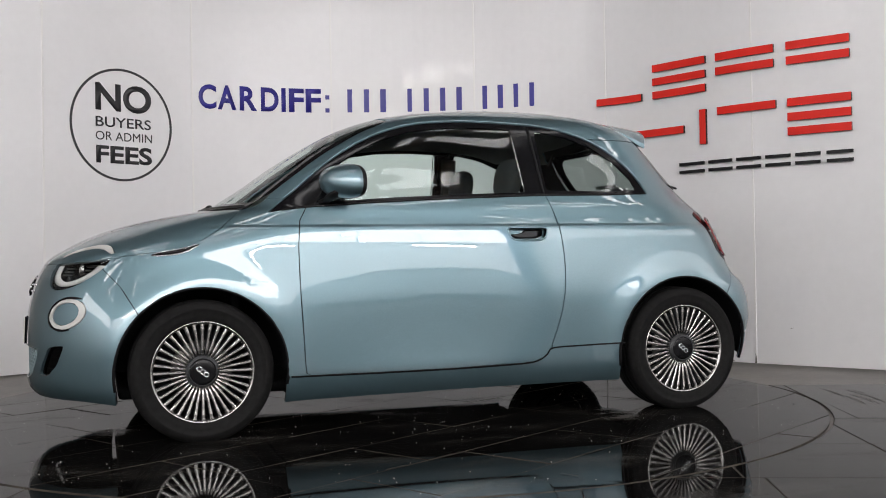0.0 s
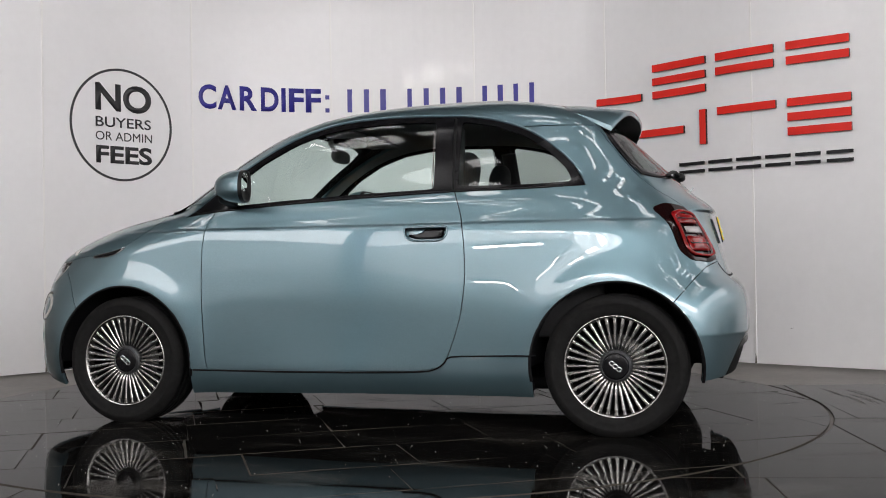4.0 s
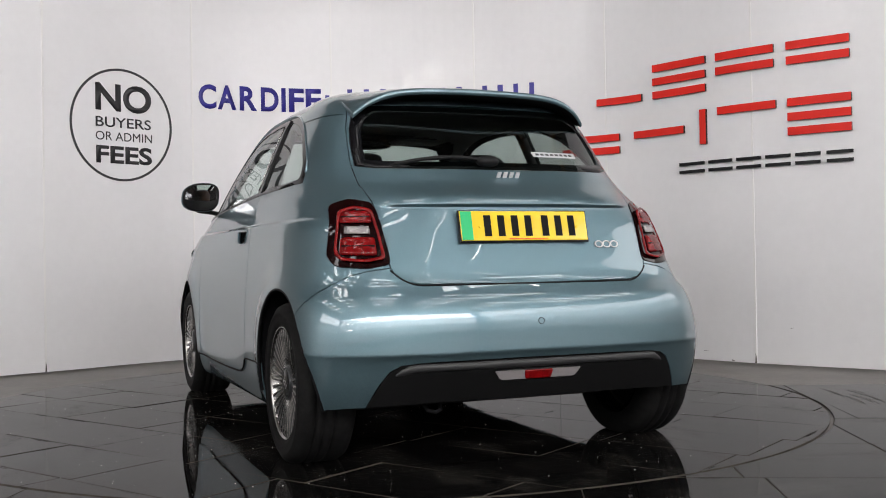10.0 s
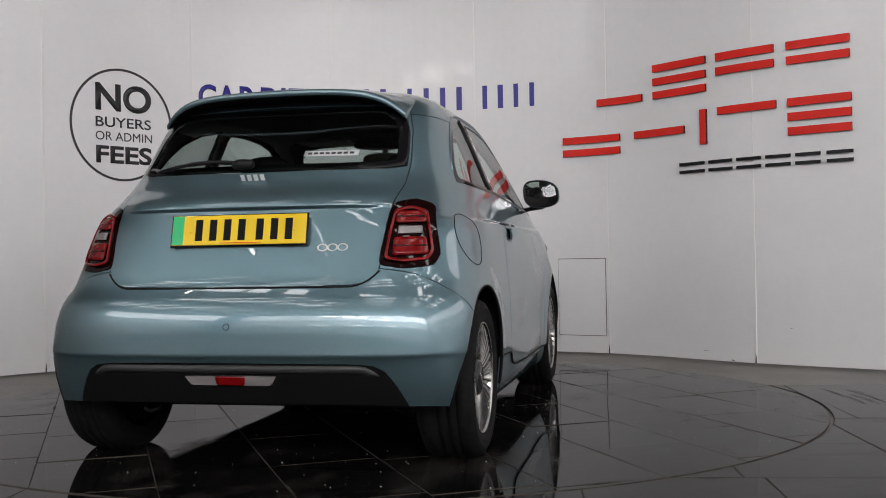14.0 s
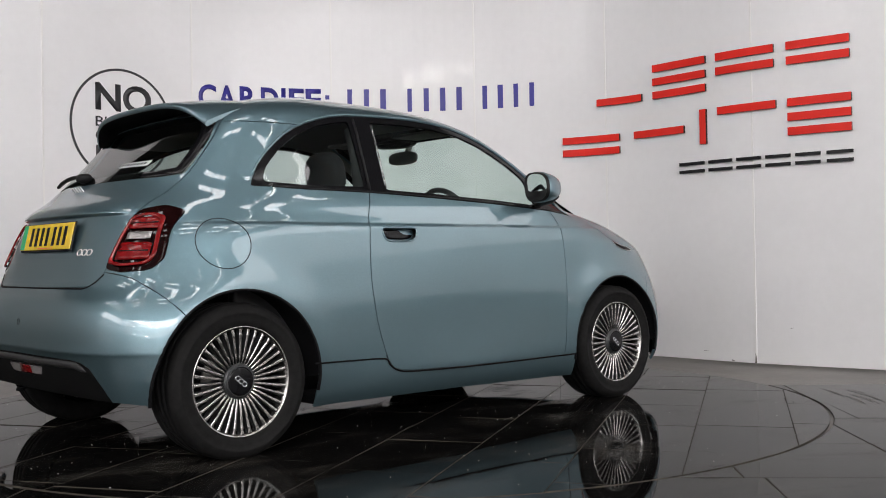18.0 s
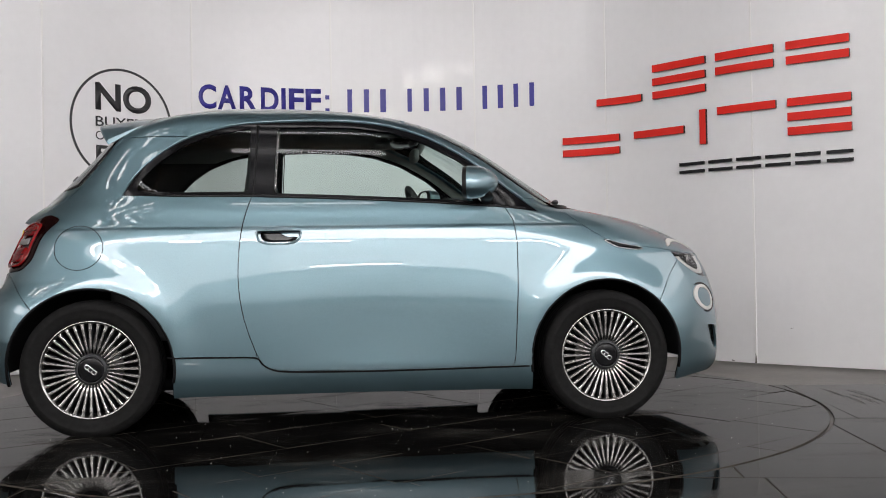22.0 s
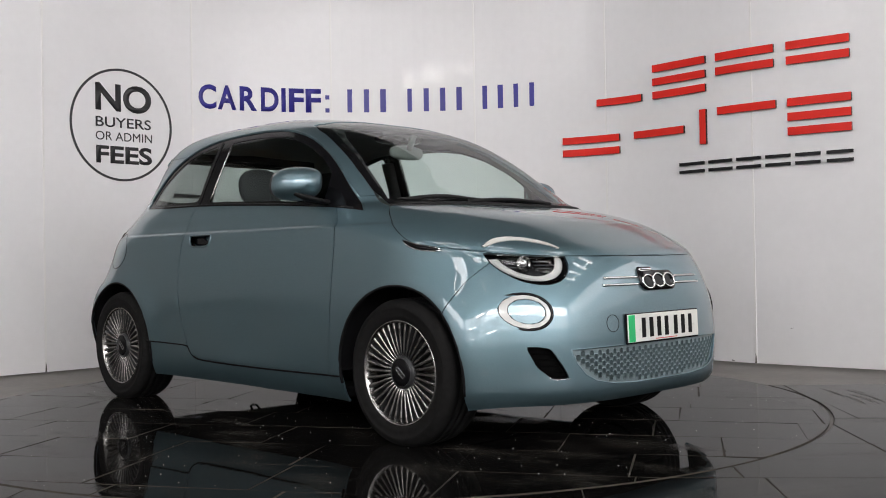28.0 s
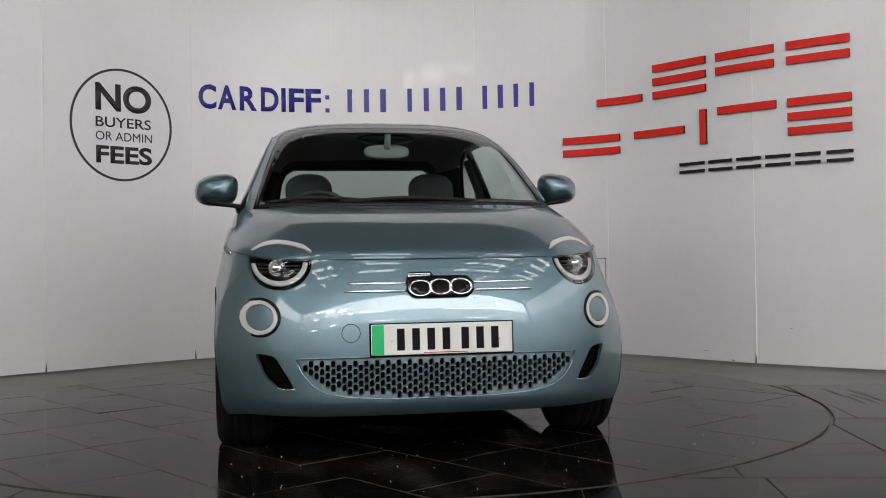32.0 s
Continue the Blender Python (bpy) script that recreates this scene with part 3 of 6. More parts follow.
def surround():
    root = thing("tiled_floor", "polished black floor tiles round the turntable", "floor", kind="structure")
    part("bed", lathe([(DISC + 0.012, -0.0085), (DISC + 0.030, -0.0085)], 128, "z"), JOINT, root, smooth=False)
    tiles(random.Random(9), 0.62, 0.62, radians(-8), 8.0, DISC + 0.014, None, 0.0, 0.001, root,
          lambda c: c[1] < 0.45 and abs(c[0]) < 4.3 and c[1] > -6.8 and math.hypot(*c) > DISC)
    rng = random.Random(21)
    for k in range(14):
        r, t0 = rng.uniform(2.40, 2.60), radians(rng.uniform(-13, -2))
        span, w = radians(rng.uniform(3, 9)), rng.uniform(0.002, 0.010)
        bm = bmesh.new()
        rows = [[bm.verts.new(((r + d * math.sin(math.pi * i / 12)) * math.cos(t0 + span * i / 12), (r + d * math.sin(math.pi * i / 12)) * math.sin(t0 + span * i / 12), 0.0012 + 0.00002 * k)) for d in (0, w)] for i in range(13)]
        for p, q in zip(rows, rows[1:]):
            bm.faces.new((p[0], p[1], q[1], q[0]))
        part("scuff", bm, SCUFF, root, smooth=False)
    return root


hall()
ground()
backdrop()
signs()
table = turntable()
surround()


# ================= the car: one smooth body form, cut into its panels =================
# car space: x forward, y to its left, z up, wheel centres at x = +-1.161
TOP = 1.534
NOSE = smooth_table([(0.10, 1.70), (0.13, 1.775), (0.17, 1.832), (0.205, 1.872), (0.225, 1.884), (0.25, 1.888), (0.40, 1.890), (0.52, 1.885), (0.61, 1.870), (0.68, 1.850), (0.735, 1.824),
                     (0.78, 1.793), (0.82, 1.730), (0.86, 1.657), (0.90, 1.560), (0.935, 1.440), (0.965, 1.300), (0.985, 1.180), (1.003, 1.090),
                     (1.073, 0.965), (1.146, 0.852), (1.228, 0.738), (1.30, 0.628), (1.362, 0.52), (1.414, 0.405), (1.451, 0.29), (1.478, 0.165), (1.499, 0.02),
                     (1.513, -0.12), (1.524, -0.26), (1.531, -0.36), (TOP, -0.45)])
TAIL = smooth_table([(0.10, -1.56), (0.15, -1.604), (0.21, -1.636), (0.30, -1.670), (0.411, -1.705), (0.423, -1.712), (0.51, -1.711), (0.58, -1.700), (0.625, -1.676),
                     (0.655, -1.640), (0.68, -1.627), (0.74, -1.609), (0.82, -1.585), (0.90, -1.5615), (0.955, -1.544), (0.98, -1.530), (1.04, -1.470), (1.10, -1.409), (1.15, -1.357),
                     (1.25, -1.250), (1.33, -1.166), (1.385, -1.10), (1.43, -1.01), (1.46, -0.915), (1.486, -0.80), (1.506, -0.68), (1.519, -0.58), (1.528, -0.52), (TOP, -0.46)])
HALF = smooth_table([(0.10, 0.715), (0.14, 0.775), (0.20, 0.800), (0.28, 0.814), (0.40, 0.824), (0.55, 0.828), (0.70, 0.818), (0.80, 0.808), (0.90, 0.794), (0.97, 0.773),
                     (1.03, 0.748), (1.08, 0.726), (1.20, 0.677), (1.30, 0.634), (1.37, 0.600), (1.41, 0.573), (1.44, 0.541), (1.465, 0.492), (1.487, 0.422),
                     (1.505, 0.340), (1.518, 0.255), (1.527, 0.165), (1.532, 0.08), (TOP, 0.004)])
N_FRONT = smooth_table([(0.1, 3.4), (0.40, 3.4), (0.55, 3.2), (0.77, 2.8), (0.85, 2.75), (0.97, 3.3), (1.05, 4.2), (1.2, 4.8), (1.35, 4.4), (1.45, 3.4), (TOP, 2.2)])
N_REAR = smooth_table([(0.1, 4.6), (0.50, 4.5), (0.72, 3.8), (0.90, 3.2), (1.0, 3.0), (1.1, 3.0), (1.25, 3.5), (1.38, 4.2), (1.45, 3.6), (TOP, 2.2)])
MID_FRONT = smooth_table([(0.1, 0.9), (0.8, 0.9), (0.9, 0.65), (1.0, 0.38), (1.2, 0.12), (1.4, -0.15), (1.48, -0.32), (TOP, -0.452)])
MID_REAR = smooth_table([(0.1, -0.9), (0.9, -0.88), (1.07, -0.66), (1.3, -0.66), (1.45, -0.56), (TOP, -0.456)])


def eased(f, width):
    z = np.linspace(0.0, 1.7, 1701)
    k = np.exp(-0.5 * (np.arange(-150, 151) / (1000.0 * width)) ** 2)
    v = np.convolve(np.pad(f(z), 150, mode="edge"), k / k.sum(), "valid")
    return lambda q: np.interp(q, z, v)


N_FRONT, N_REAR, MID_REAR = eased(N_FRONT, 0.035), eased(N_REAR, 0.05), eased(MID_REAR, 0.045)
ARCH_R, WHEEL_X, WHEEL_Z = 0.358, 1.161, 0.292


def swell(x, z):
    """Flared arches, a waisted door and the crease under the windows."""
    f = 0.0
    for c in (WHEEL_X, -WHEEL_X):
        d = math.hypot(x - c, z - WHEEL_Z)
        f += 0.016 * math.exp(-((d - 0.36) / 0.085) ** 2)
    # the bumper corners stay wide beside the wheels
    f += 0.038 * math.exp(-((abs(x) - 1.52) / 0.16) ** 2) * (1 - step(0.34, 0.84, z))
    f -= 0.007 * math.exp(-((x - 0.1) / 0.45) ** 2) * math.exp(-((z - 0.50) / 0.16) ** 2)
    f += 0.009 * math.exp(-((x - 0.1) / 0.7) ** 2) * math.exp(-((z - 0.25) / 0.07) ** 2)
    f -= 0.008 * step(0.900, 0.914, z) * (1 - step(0.93, 1.02, z)) * step(-1.45, -1.2, x) * (1 - step(1.0, 1.25, x))
    f -= 0.02 * max(0.0, (abs(x - 0.05) - 0.2) / 1.1) ** 2 * step(0.85, 1.0, z) * (1 - step(1.3, 1.45, z))
    return f


def tail_lip(y, z):
    """The overhanging crease of the tailgate above the plate."""
    return 0.024 * step(0.940, 0.954, z) * (1 - step(0.954, 1.05, z)) * (1 - step(0.46, 0.54, abs(y)))


def body_ring(z, n1=44, n2=36, n3=38):
    xf, xr, w = float(NOSE(z)), float(TAIL(z)), float(HALF(z))
    nf, nr, mf, mr = float(N_FRONT(z)), float(N_REAR(z)), float(MID_FRONT(z)), float(MID_REAR(z))
    mf, mr = min(mf, xf - 0.002), max(mr, xr + 0.002)

    def quarter(m, e, n, count):
        t = np.linspace(0, math.pi / 2, 700)
        x = m + (e - m) * np.cos(t) ** (2 / n)
        y = w * np.sin(t) ** (2 / n)
        x[-1], y[0] = m, 0.0
        a = np.concatenate([[0], np.cumsum(np.hypot(np.diff(x), np.diff(y)))])
        u = np.linspace(0, a[-1], count)
        return list(zip(np.interp(u, a, x), np.interp(u, a, y)))

    front = quarter(mf, xf, nf, n1)
    rear = quarter(mr, xr, nr, n3)[::-1]
    side = [(mf + (mr - mf) * k / n2, w) for k in range(1, n2)]
    out = []
    for x, y in front + side + rear:
        if x < -1.2:
            x -= tail_lip(y, z)
        y = y * (1 + swell(x, z) / w)
        out.append((x, y, z))
    return out


def body_half():
    # levels at even steps along the profiles
    zz = np.linspace(0.10, TOP, 3000)
    fx, rx, hw = NOSE(zz), TAIL(zz), HALF(zz)
    a = np.concatenate([[0], np.cumsum(np.maximum(np.hypot(np.diff(zz), np.diff(fx)), 0.8 * np.hypot(np.diff(zz), np.diff(hw))))])
    levels = np.interp(np.linspace(0, a[-1], 118), a, zz)
    levels = np.unique(np.concatenate([levels, [0.405, 0.411, 0.417, 0.423, 0.430, 0.895, 0.902, 0.908, 0.914, 0.922, 0.939, 0.943, 0.947, 0.951, 0.955, 0.962]]))
    bm = bmesh.new()
    rings = [[bm.verts.new(p) for p in body_ring(z)] for z in levels]
    for r, q in zip(rings, rings[1:]):
        for k in range(len(r) - 1):
            try:
                bm.faces.new((r[k], r[k + 1], q[k + 1], q[k]))
            except ValueError:
                pass
    bm.normal_update()
    return bm


def cut(bm, pts, plane, where, closed=True):
    """Scores the outline into the skin, seen along an axis: plane 'xz' (from the side) or 'yz' (from the ends)."""
    i0 = 0 if plane == "xz" else 1
    n = len(pts)
    for k in range(n if closed else n - 1):
        a, b = pts[k], pts[(k + 1) % n]
        lo0, hi0, lo1, hi1 = min(a[0], b[0]) - 1e-4, max(a[0], b[0]) + 1e-4, min(a[1], b[1]) - 1e-4, max(a[1], b[1]) + 1e-4
        if math.hypot(b[0] - a[0], b[1] - a[1]) < 1e-5:
            continue
        faces = []
        for f in bm.faces:
            c = f.verts[0].co
            if abs(c[i0] - a[0]) > 1.2 or not where(c):
                continue
            u = [v.co[i0] for v in f.verts]
            if max(u) < lo0 or min(u) > hi0:
                continue
            w = [v.co.z for v in f.verts]
            if max(w) < lo1 or min(w) > hi1:
                continue
            faces.append(f)
        if not faces:
            continue
        geom = set(faces)
        for f in faces:
            geom.update(f.edges)
            geom.update(f.verts)
        d = (b[0] - a[0], b[1] - a[1])
        if plane == "xz":
            co, no = (a[0], 0, a[1]), Vector((-d[1], 0, d[0])).normalized()
        else:
            co, no = (0, a[0], a[1]), Vector((0, -d[1], d[0])).normalized()
        bmesh.ops.bisect_plane(bm, geom=list(geom), dist=2e-5, plane_co=co, plane_no=no)


def inside(p, poly):
    x, y = p
    r = False
    for k in range(len(poly)):
        (x0, y0), (x1, y1) = poly[k - 1], poly[k]
        if (y0 > y) != (y1 > y) and x < (x1 - x0) * (y - y0) / (y1 - y0) + x0:
            r = not r
    return r


def rounded(pts, r=0.02, n=4):
    """An outline with its corners rounded."""
    out = []
    for k in range(len(pts)):
        p, a, b = Vector(pts[k]), Vector(pts[k - 1]), Vector(pts[(k + 1) % len(pts)])
        da, db = (a - p), (b - p)
        ra = min(r, da.length * 0.45, db.length * 0.45)
        s, e = p + da.normalized() * ra, p + db.normalized() * ra
        for i in range(n + 1):
            t = i / n
            q = s * (1 - t) ** 2 + p * 2 * t * (1 - t) + e * t * t
            out.append((q.x, q.y))
    return out


def spline(pts, n=4, closed=False):
    """A smooth line through points."""
    out = []
    m = len(pts)
    for k in range(m if closed else m - 1):
        p0, p1, p2, p3 = (pts[(k + d) % m] if closed else pts[min(max(k + d, 0), m - 1)] for d in (-1, 0, 1, 2))
        for i in range(n):
            t = i / n
            out.append(tuple(0.5 * (2 * p1[j] + (p2[j] - p0[j]) * t + (2 * p0[j] - 5 * p1[j] + 4 * p2[j] - p3[j]) * t * t + (3 * p1[j] - p0[j] - 3 * p2[j] + p3[j]) * t ** 3) for j in range(2)))
    if not closed:
        out.append(tuple(pts[-1]))
    return out


def ellipse(cx, cy, rx, ry, n=24, a0=0.0, a1=360.0):
    m = n if a1 - a0 >= 359 else n + 1
    return [(cx + rx * math.cos(radians(a0 + (a1 - a0) * k / n)), cy + ry * math.sin(radians(a0 + (a1 - a0) * k / n))) for k in range(m)]


# outlines seen from the side (x, z)
def arch_outline(c):
    a = [(c + ARCH_R * math.cos(t), WHEEL_Z - 0.004 + ARCH_R * math.sin(t)) for t in np.linspace(radians(-12), radians(192), 34)]
    return a + [(c - ARCH_R + 0.012, 0.05), (c + ARCH_R - 0.012, 0.05)]


ROOFLINE = spline([(-1.035, 1.062), (-0.988, 1.147), (-0.890, 1.242), (-0.780, 1.315), (-0.638, 1.369), (-0.47, 1.401), (-0.177, 1.414), (0.036, 1.407), (0.198, 1.383),
                   (0.358, 1.330), (0.516, 1.244), (0.624, 1.165), (0.72, 1.085), (0.868, 0.968)], 2)
BELT = spline([(0.868, 0.968), (0.69, 0.990), (0.296, 1.016), (-0.076, 1.034), (-0.448, 1.048), (-0.80, 1.052), (-1.035, 1.062)], 2)
DLO = ROOFLINE + BELT[1:-1]
DOOR_GLASS = rounded([(-0.362, 1.066), (-0.345, 1.380), (-0.177, 1.386), (0.030, 1.379), (0.188, 1.357), (0.342, 1.306), (0.498, 1.221), (0.582, 1.155), (0.594, 1.10), (0.600, 1.018), (0.296, 1.038), (-0.076, 1.056)], 0.018, 2)
QUARTER_GLASS = rounded([(-0.980, 1.082), (-0.953, 1.141), (-0.868, 1.225), (-0.765, 1.295), (-0.629, 1.348), (-0.466, 1.379), (-0.474, 1.075), (-0.80, 1.073)], 0.02, 2)
DOOR = spline([(-0.462, 1.05), (-0.499, 0.932), (-0.519, 0.791), (-0.521, 0.637), (-0.495, 0.483), (-0.450, 0.354), (-0.43, 0.315), (-0.395, 0.279), (-0.297, 0.262)], 3) \
    + [(0.037, 0.254), (0.40, 0.253), (0.705, 0.255), (0.722, 0.268), (0.727, 0.30), (0.745, 0.643), (0.747, 0.822), (0.735, 0.93), (0.702, 0.989)] \
    + [(0.296, 1.016), (-0.076, 1.034)]
SILL_REAR = [(-0.436, 0.326), (-0.84, 0.338)]
SILL_FRONT = [(0.705, 0.255), (0.85, 0.257)]
HOOD_EDGE = spline([(0.90, 1.03), (0.985, 0.975), (1.075, 0.900), (1.17, 0.840), (1.25, 0.812), (1.37, 0.797), (1.50, 0.780), (1.62, 0.766), (1.74, 0.756), (1.96, 0.750)], 2)
FENDER_SEAM = [(1.555, 0.73), (1.49, 0.66), (1.43, 0.56), (1.40, 0.50)]
REAR_SEAM = [(-1.60, 0.735), (-1.53, 0.70), (-1.46, 0.625), (-1.38, 0.53)]
HANDLE = rounded([(-0.445, 0.893), (-0.238, 0.893), (-0.252, 0.845), (-0.29, 0.833), (-0.40, 0.833), (-0.432, 0.845)], 0.02, 3)
FLAP = ellipse(-1.212, 0.826, 0.108, 0.098, 28)
# outlines seen from the ends (y, z)
SCREEN = [(-0.01, 0.985), (0.40, 0.990), (0.60, 0.982), (0.676, 0.985), (0.654, 1.06), (0.616, 1.19), (0.574, 1.31), (0.540, 1.385), (0.50, 1.428), (0.42, 1.448), (0.28, 1.458), (-0.01, 1.462)]
HEADLIGHT = [(0.462, 0.762), (0.695, 0.772)] + ellipse(0.578, 0.753, 0.117, 0.107, 18, 0, -180)
DRL_OUT = ellipse(0.656, 0.546, 0.070, 0.064, 28)
DRL_IN = ellipse(0.653, 0.547, 0.0515, 0.0475, 24)
EYELID = spline([(0.462, 0.783), (0.50, 0.803), (0.57, 0.820), (0.63, 0.815), (0.680, 0.794)], 3) + spline([(0.684, 0.800), (0.634, 0.829), (0.57, 0.836), (0.492, 0.818), (0.455, 0.789)], 3)
GRILLE = [(-0.01, 0.404), (0.20, 0.404), (0.40, 0.402), (0.527, 0.398), (0.505, 0.345), (0.468, 0.300), (0.42, 0.274), (0.34, 0.258), (0.20, 0.250), (-0.01, 0.247)]
VENT = rounded([(0.672, 0.415), (0.602, 0.407), (0.532, 0.290), (0.592, 0.288), (0.640, 0.335)], 0.015, 2)
NOSE_DISC = ellipse(-0.33, 0.49, 0.033, 0.033, 20)
REAR_GLASS = [(-0.01, 1.092), (0.35, 1.094), (0.49, 1.099), (0.548, 1.112), (0.544, 1.18), (0.530, 1.27), (0.503, 1.335), (0.45, 1.372), (-0.01, 1.385)]
HATCH = [(-0.01, 1.43), (0.45, 1.415), (0.512, 1.362), (0.540, 1.27), (0.558, 1.13), (0.560, 1.04), (0.543, 0.965), (0.533, 0.85), (0.530, 0.76), (0.524, 0.725), (0.508, 0.696), (0.478, 0.674), (0.43, 0.664), (-0.01, 0.660)]
TAILLIGHT = rounded([(0.543, 0.962), (0.61, 0.980), (0.672, 0.958), (0.694, 0.866), (0.716, 0.768), (0.700, 0.730), (0.60, 0.720), (0.52, 0.735), (0.530, 0.85)], 0.02, 3)
DIFFUSER = [(-0.01, 0.395), (0.47, 0.393), (0.525, 0.386), (0.562, 0.366), (0.588, 0.330), (0.618, 0.272), (0.640, 0.215), (0.66, 0.05), (-0.01, 0.05)]
REFLECTOR = rounded([(-0.178, 0.351), (0.178, 0.351), (0.150, 0.314), (-0.150, 0.314)], 0.012, 3)


def hood_height(x):
    xs = [p[0] for p in HOOD_EDGE]
    return float(np.interp(x, xs, [p[1] for p in HOOD_EDGE]))


BUMPER_FRONT = [(1.575, 0.85), (1.57, 0.78)] + FENDER_SEAM + [(1.39, 0.0), (2.1, 0.0), (2.1, 0.85)]
BUMPER_REAR = [(-1.60, 0.775)] + REAR_SEAM + [(-1.37, 0.0), (-2.1, 0.0), (-2.1, 0.775)]
HEM = [(-2.0, 0.250), (-1.66, 0.248), (-1.53, 0.232), (-1.45, 0.20), (-1.40, 0.165), (-1.2, 0.15), (0.0, 0.148), (1.2, 0.13), (1.42, 0.140), (1.52, 0.168), (1.62, 0.180), (2.0, 0.190)]


def region(c, n):
    x, y, z = c
    if z < float(np.interp(x, [p[0] for p in HEM], [p[1] for p in HEM])):
        return "open"
    xz, yz = (x, z), (y, z)
    sideways = y > 0.42
    if sideways and abs(x) < 1.6 and any(inside(xz, arch_outline(k)) for k in (WHEEL_X, -WHEEL_X)):
        return "open"
    if sideways and inside(xz, DLO) and x < 0.9 and x > -1.06 and abs(n.y) > 0.45:
        if inside(xz, DOOR_GLASS):
            return "door_glass"
        if inside(xz, QUARTER_GLASS):
            return "quarter_glass"
        return "window_trim"
    if x > 0.25 and inside(yz, SCREEN) and z > 0.98 and x < 1.2:
        return "windscreen"
    if x > 0.85 and z > hood_height(x):
        if inside(yz, EYELID) and x > 1.3:
            return "eyelid"
        if z < 1.02 or x > 1.0:
            return "bonnet"
    if x > 1.2:
        if inside(yz, HEADLIGHT):
            return "headlight"
        if inside(yz, DRL_OUT):
            return "bumper_disc" if inside(yz, DRL_IN) else "running_light"
        if inside(yz, GRILLE):
            return "open"
        if inside(yz, VENT):
            return "side_vent"
    if x < -0.84:
        if inside(yz, TAILLIGHT) and x < -1.2:
            return "tail_light"
        if inside(yz, HATCH):
            return "rear_glass" if inside(yz, REAR_GLASS) and x < -0.85 else ("tailgate" if x < -1.0 or z < 1.37 else "roof")
        if x < -1.2 and inside(yz, DIFFUSER):
            return "reflector" if inside(yz, REFLECTOR) else "diffuser"
    if sideways and inside(xz, DOOR):
        return "handle_cup" if inside(xz, HANDLE) else "door"
    if x > 0.7 and z < hood_height(x):
        if inside(xz, BUMPER_FRONT):
            return "front_bumper"
        if x < 0.85 and z < 0.257:
            return "sill"
        return "front_wing"
    if inside(xz, BUMPER_REAR):
        return "rear_bumper"
    if abs(x) < 0.9 and z < 0.334 and sideways:
        return "sill"
    if z > 1.34 or (x > 0 and z > 0.96):
        return "roof"
    return "rear_wing" if x < 0 else "roof"


def find_normals(bm):
    from mathutils.bvhtree import BVHTree
    return BVHTree.FromBMesh(bm)


LOOKS = {}


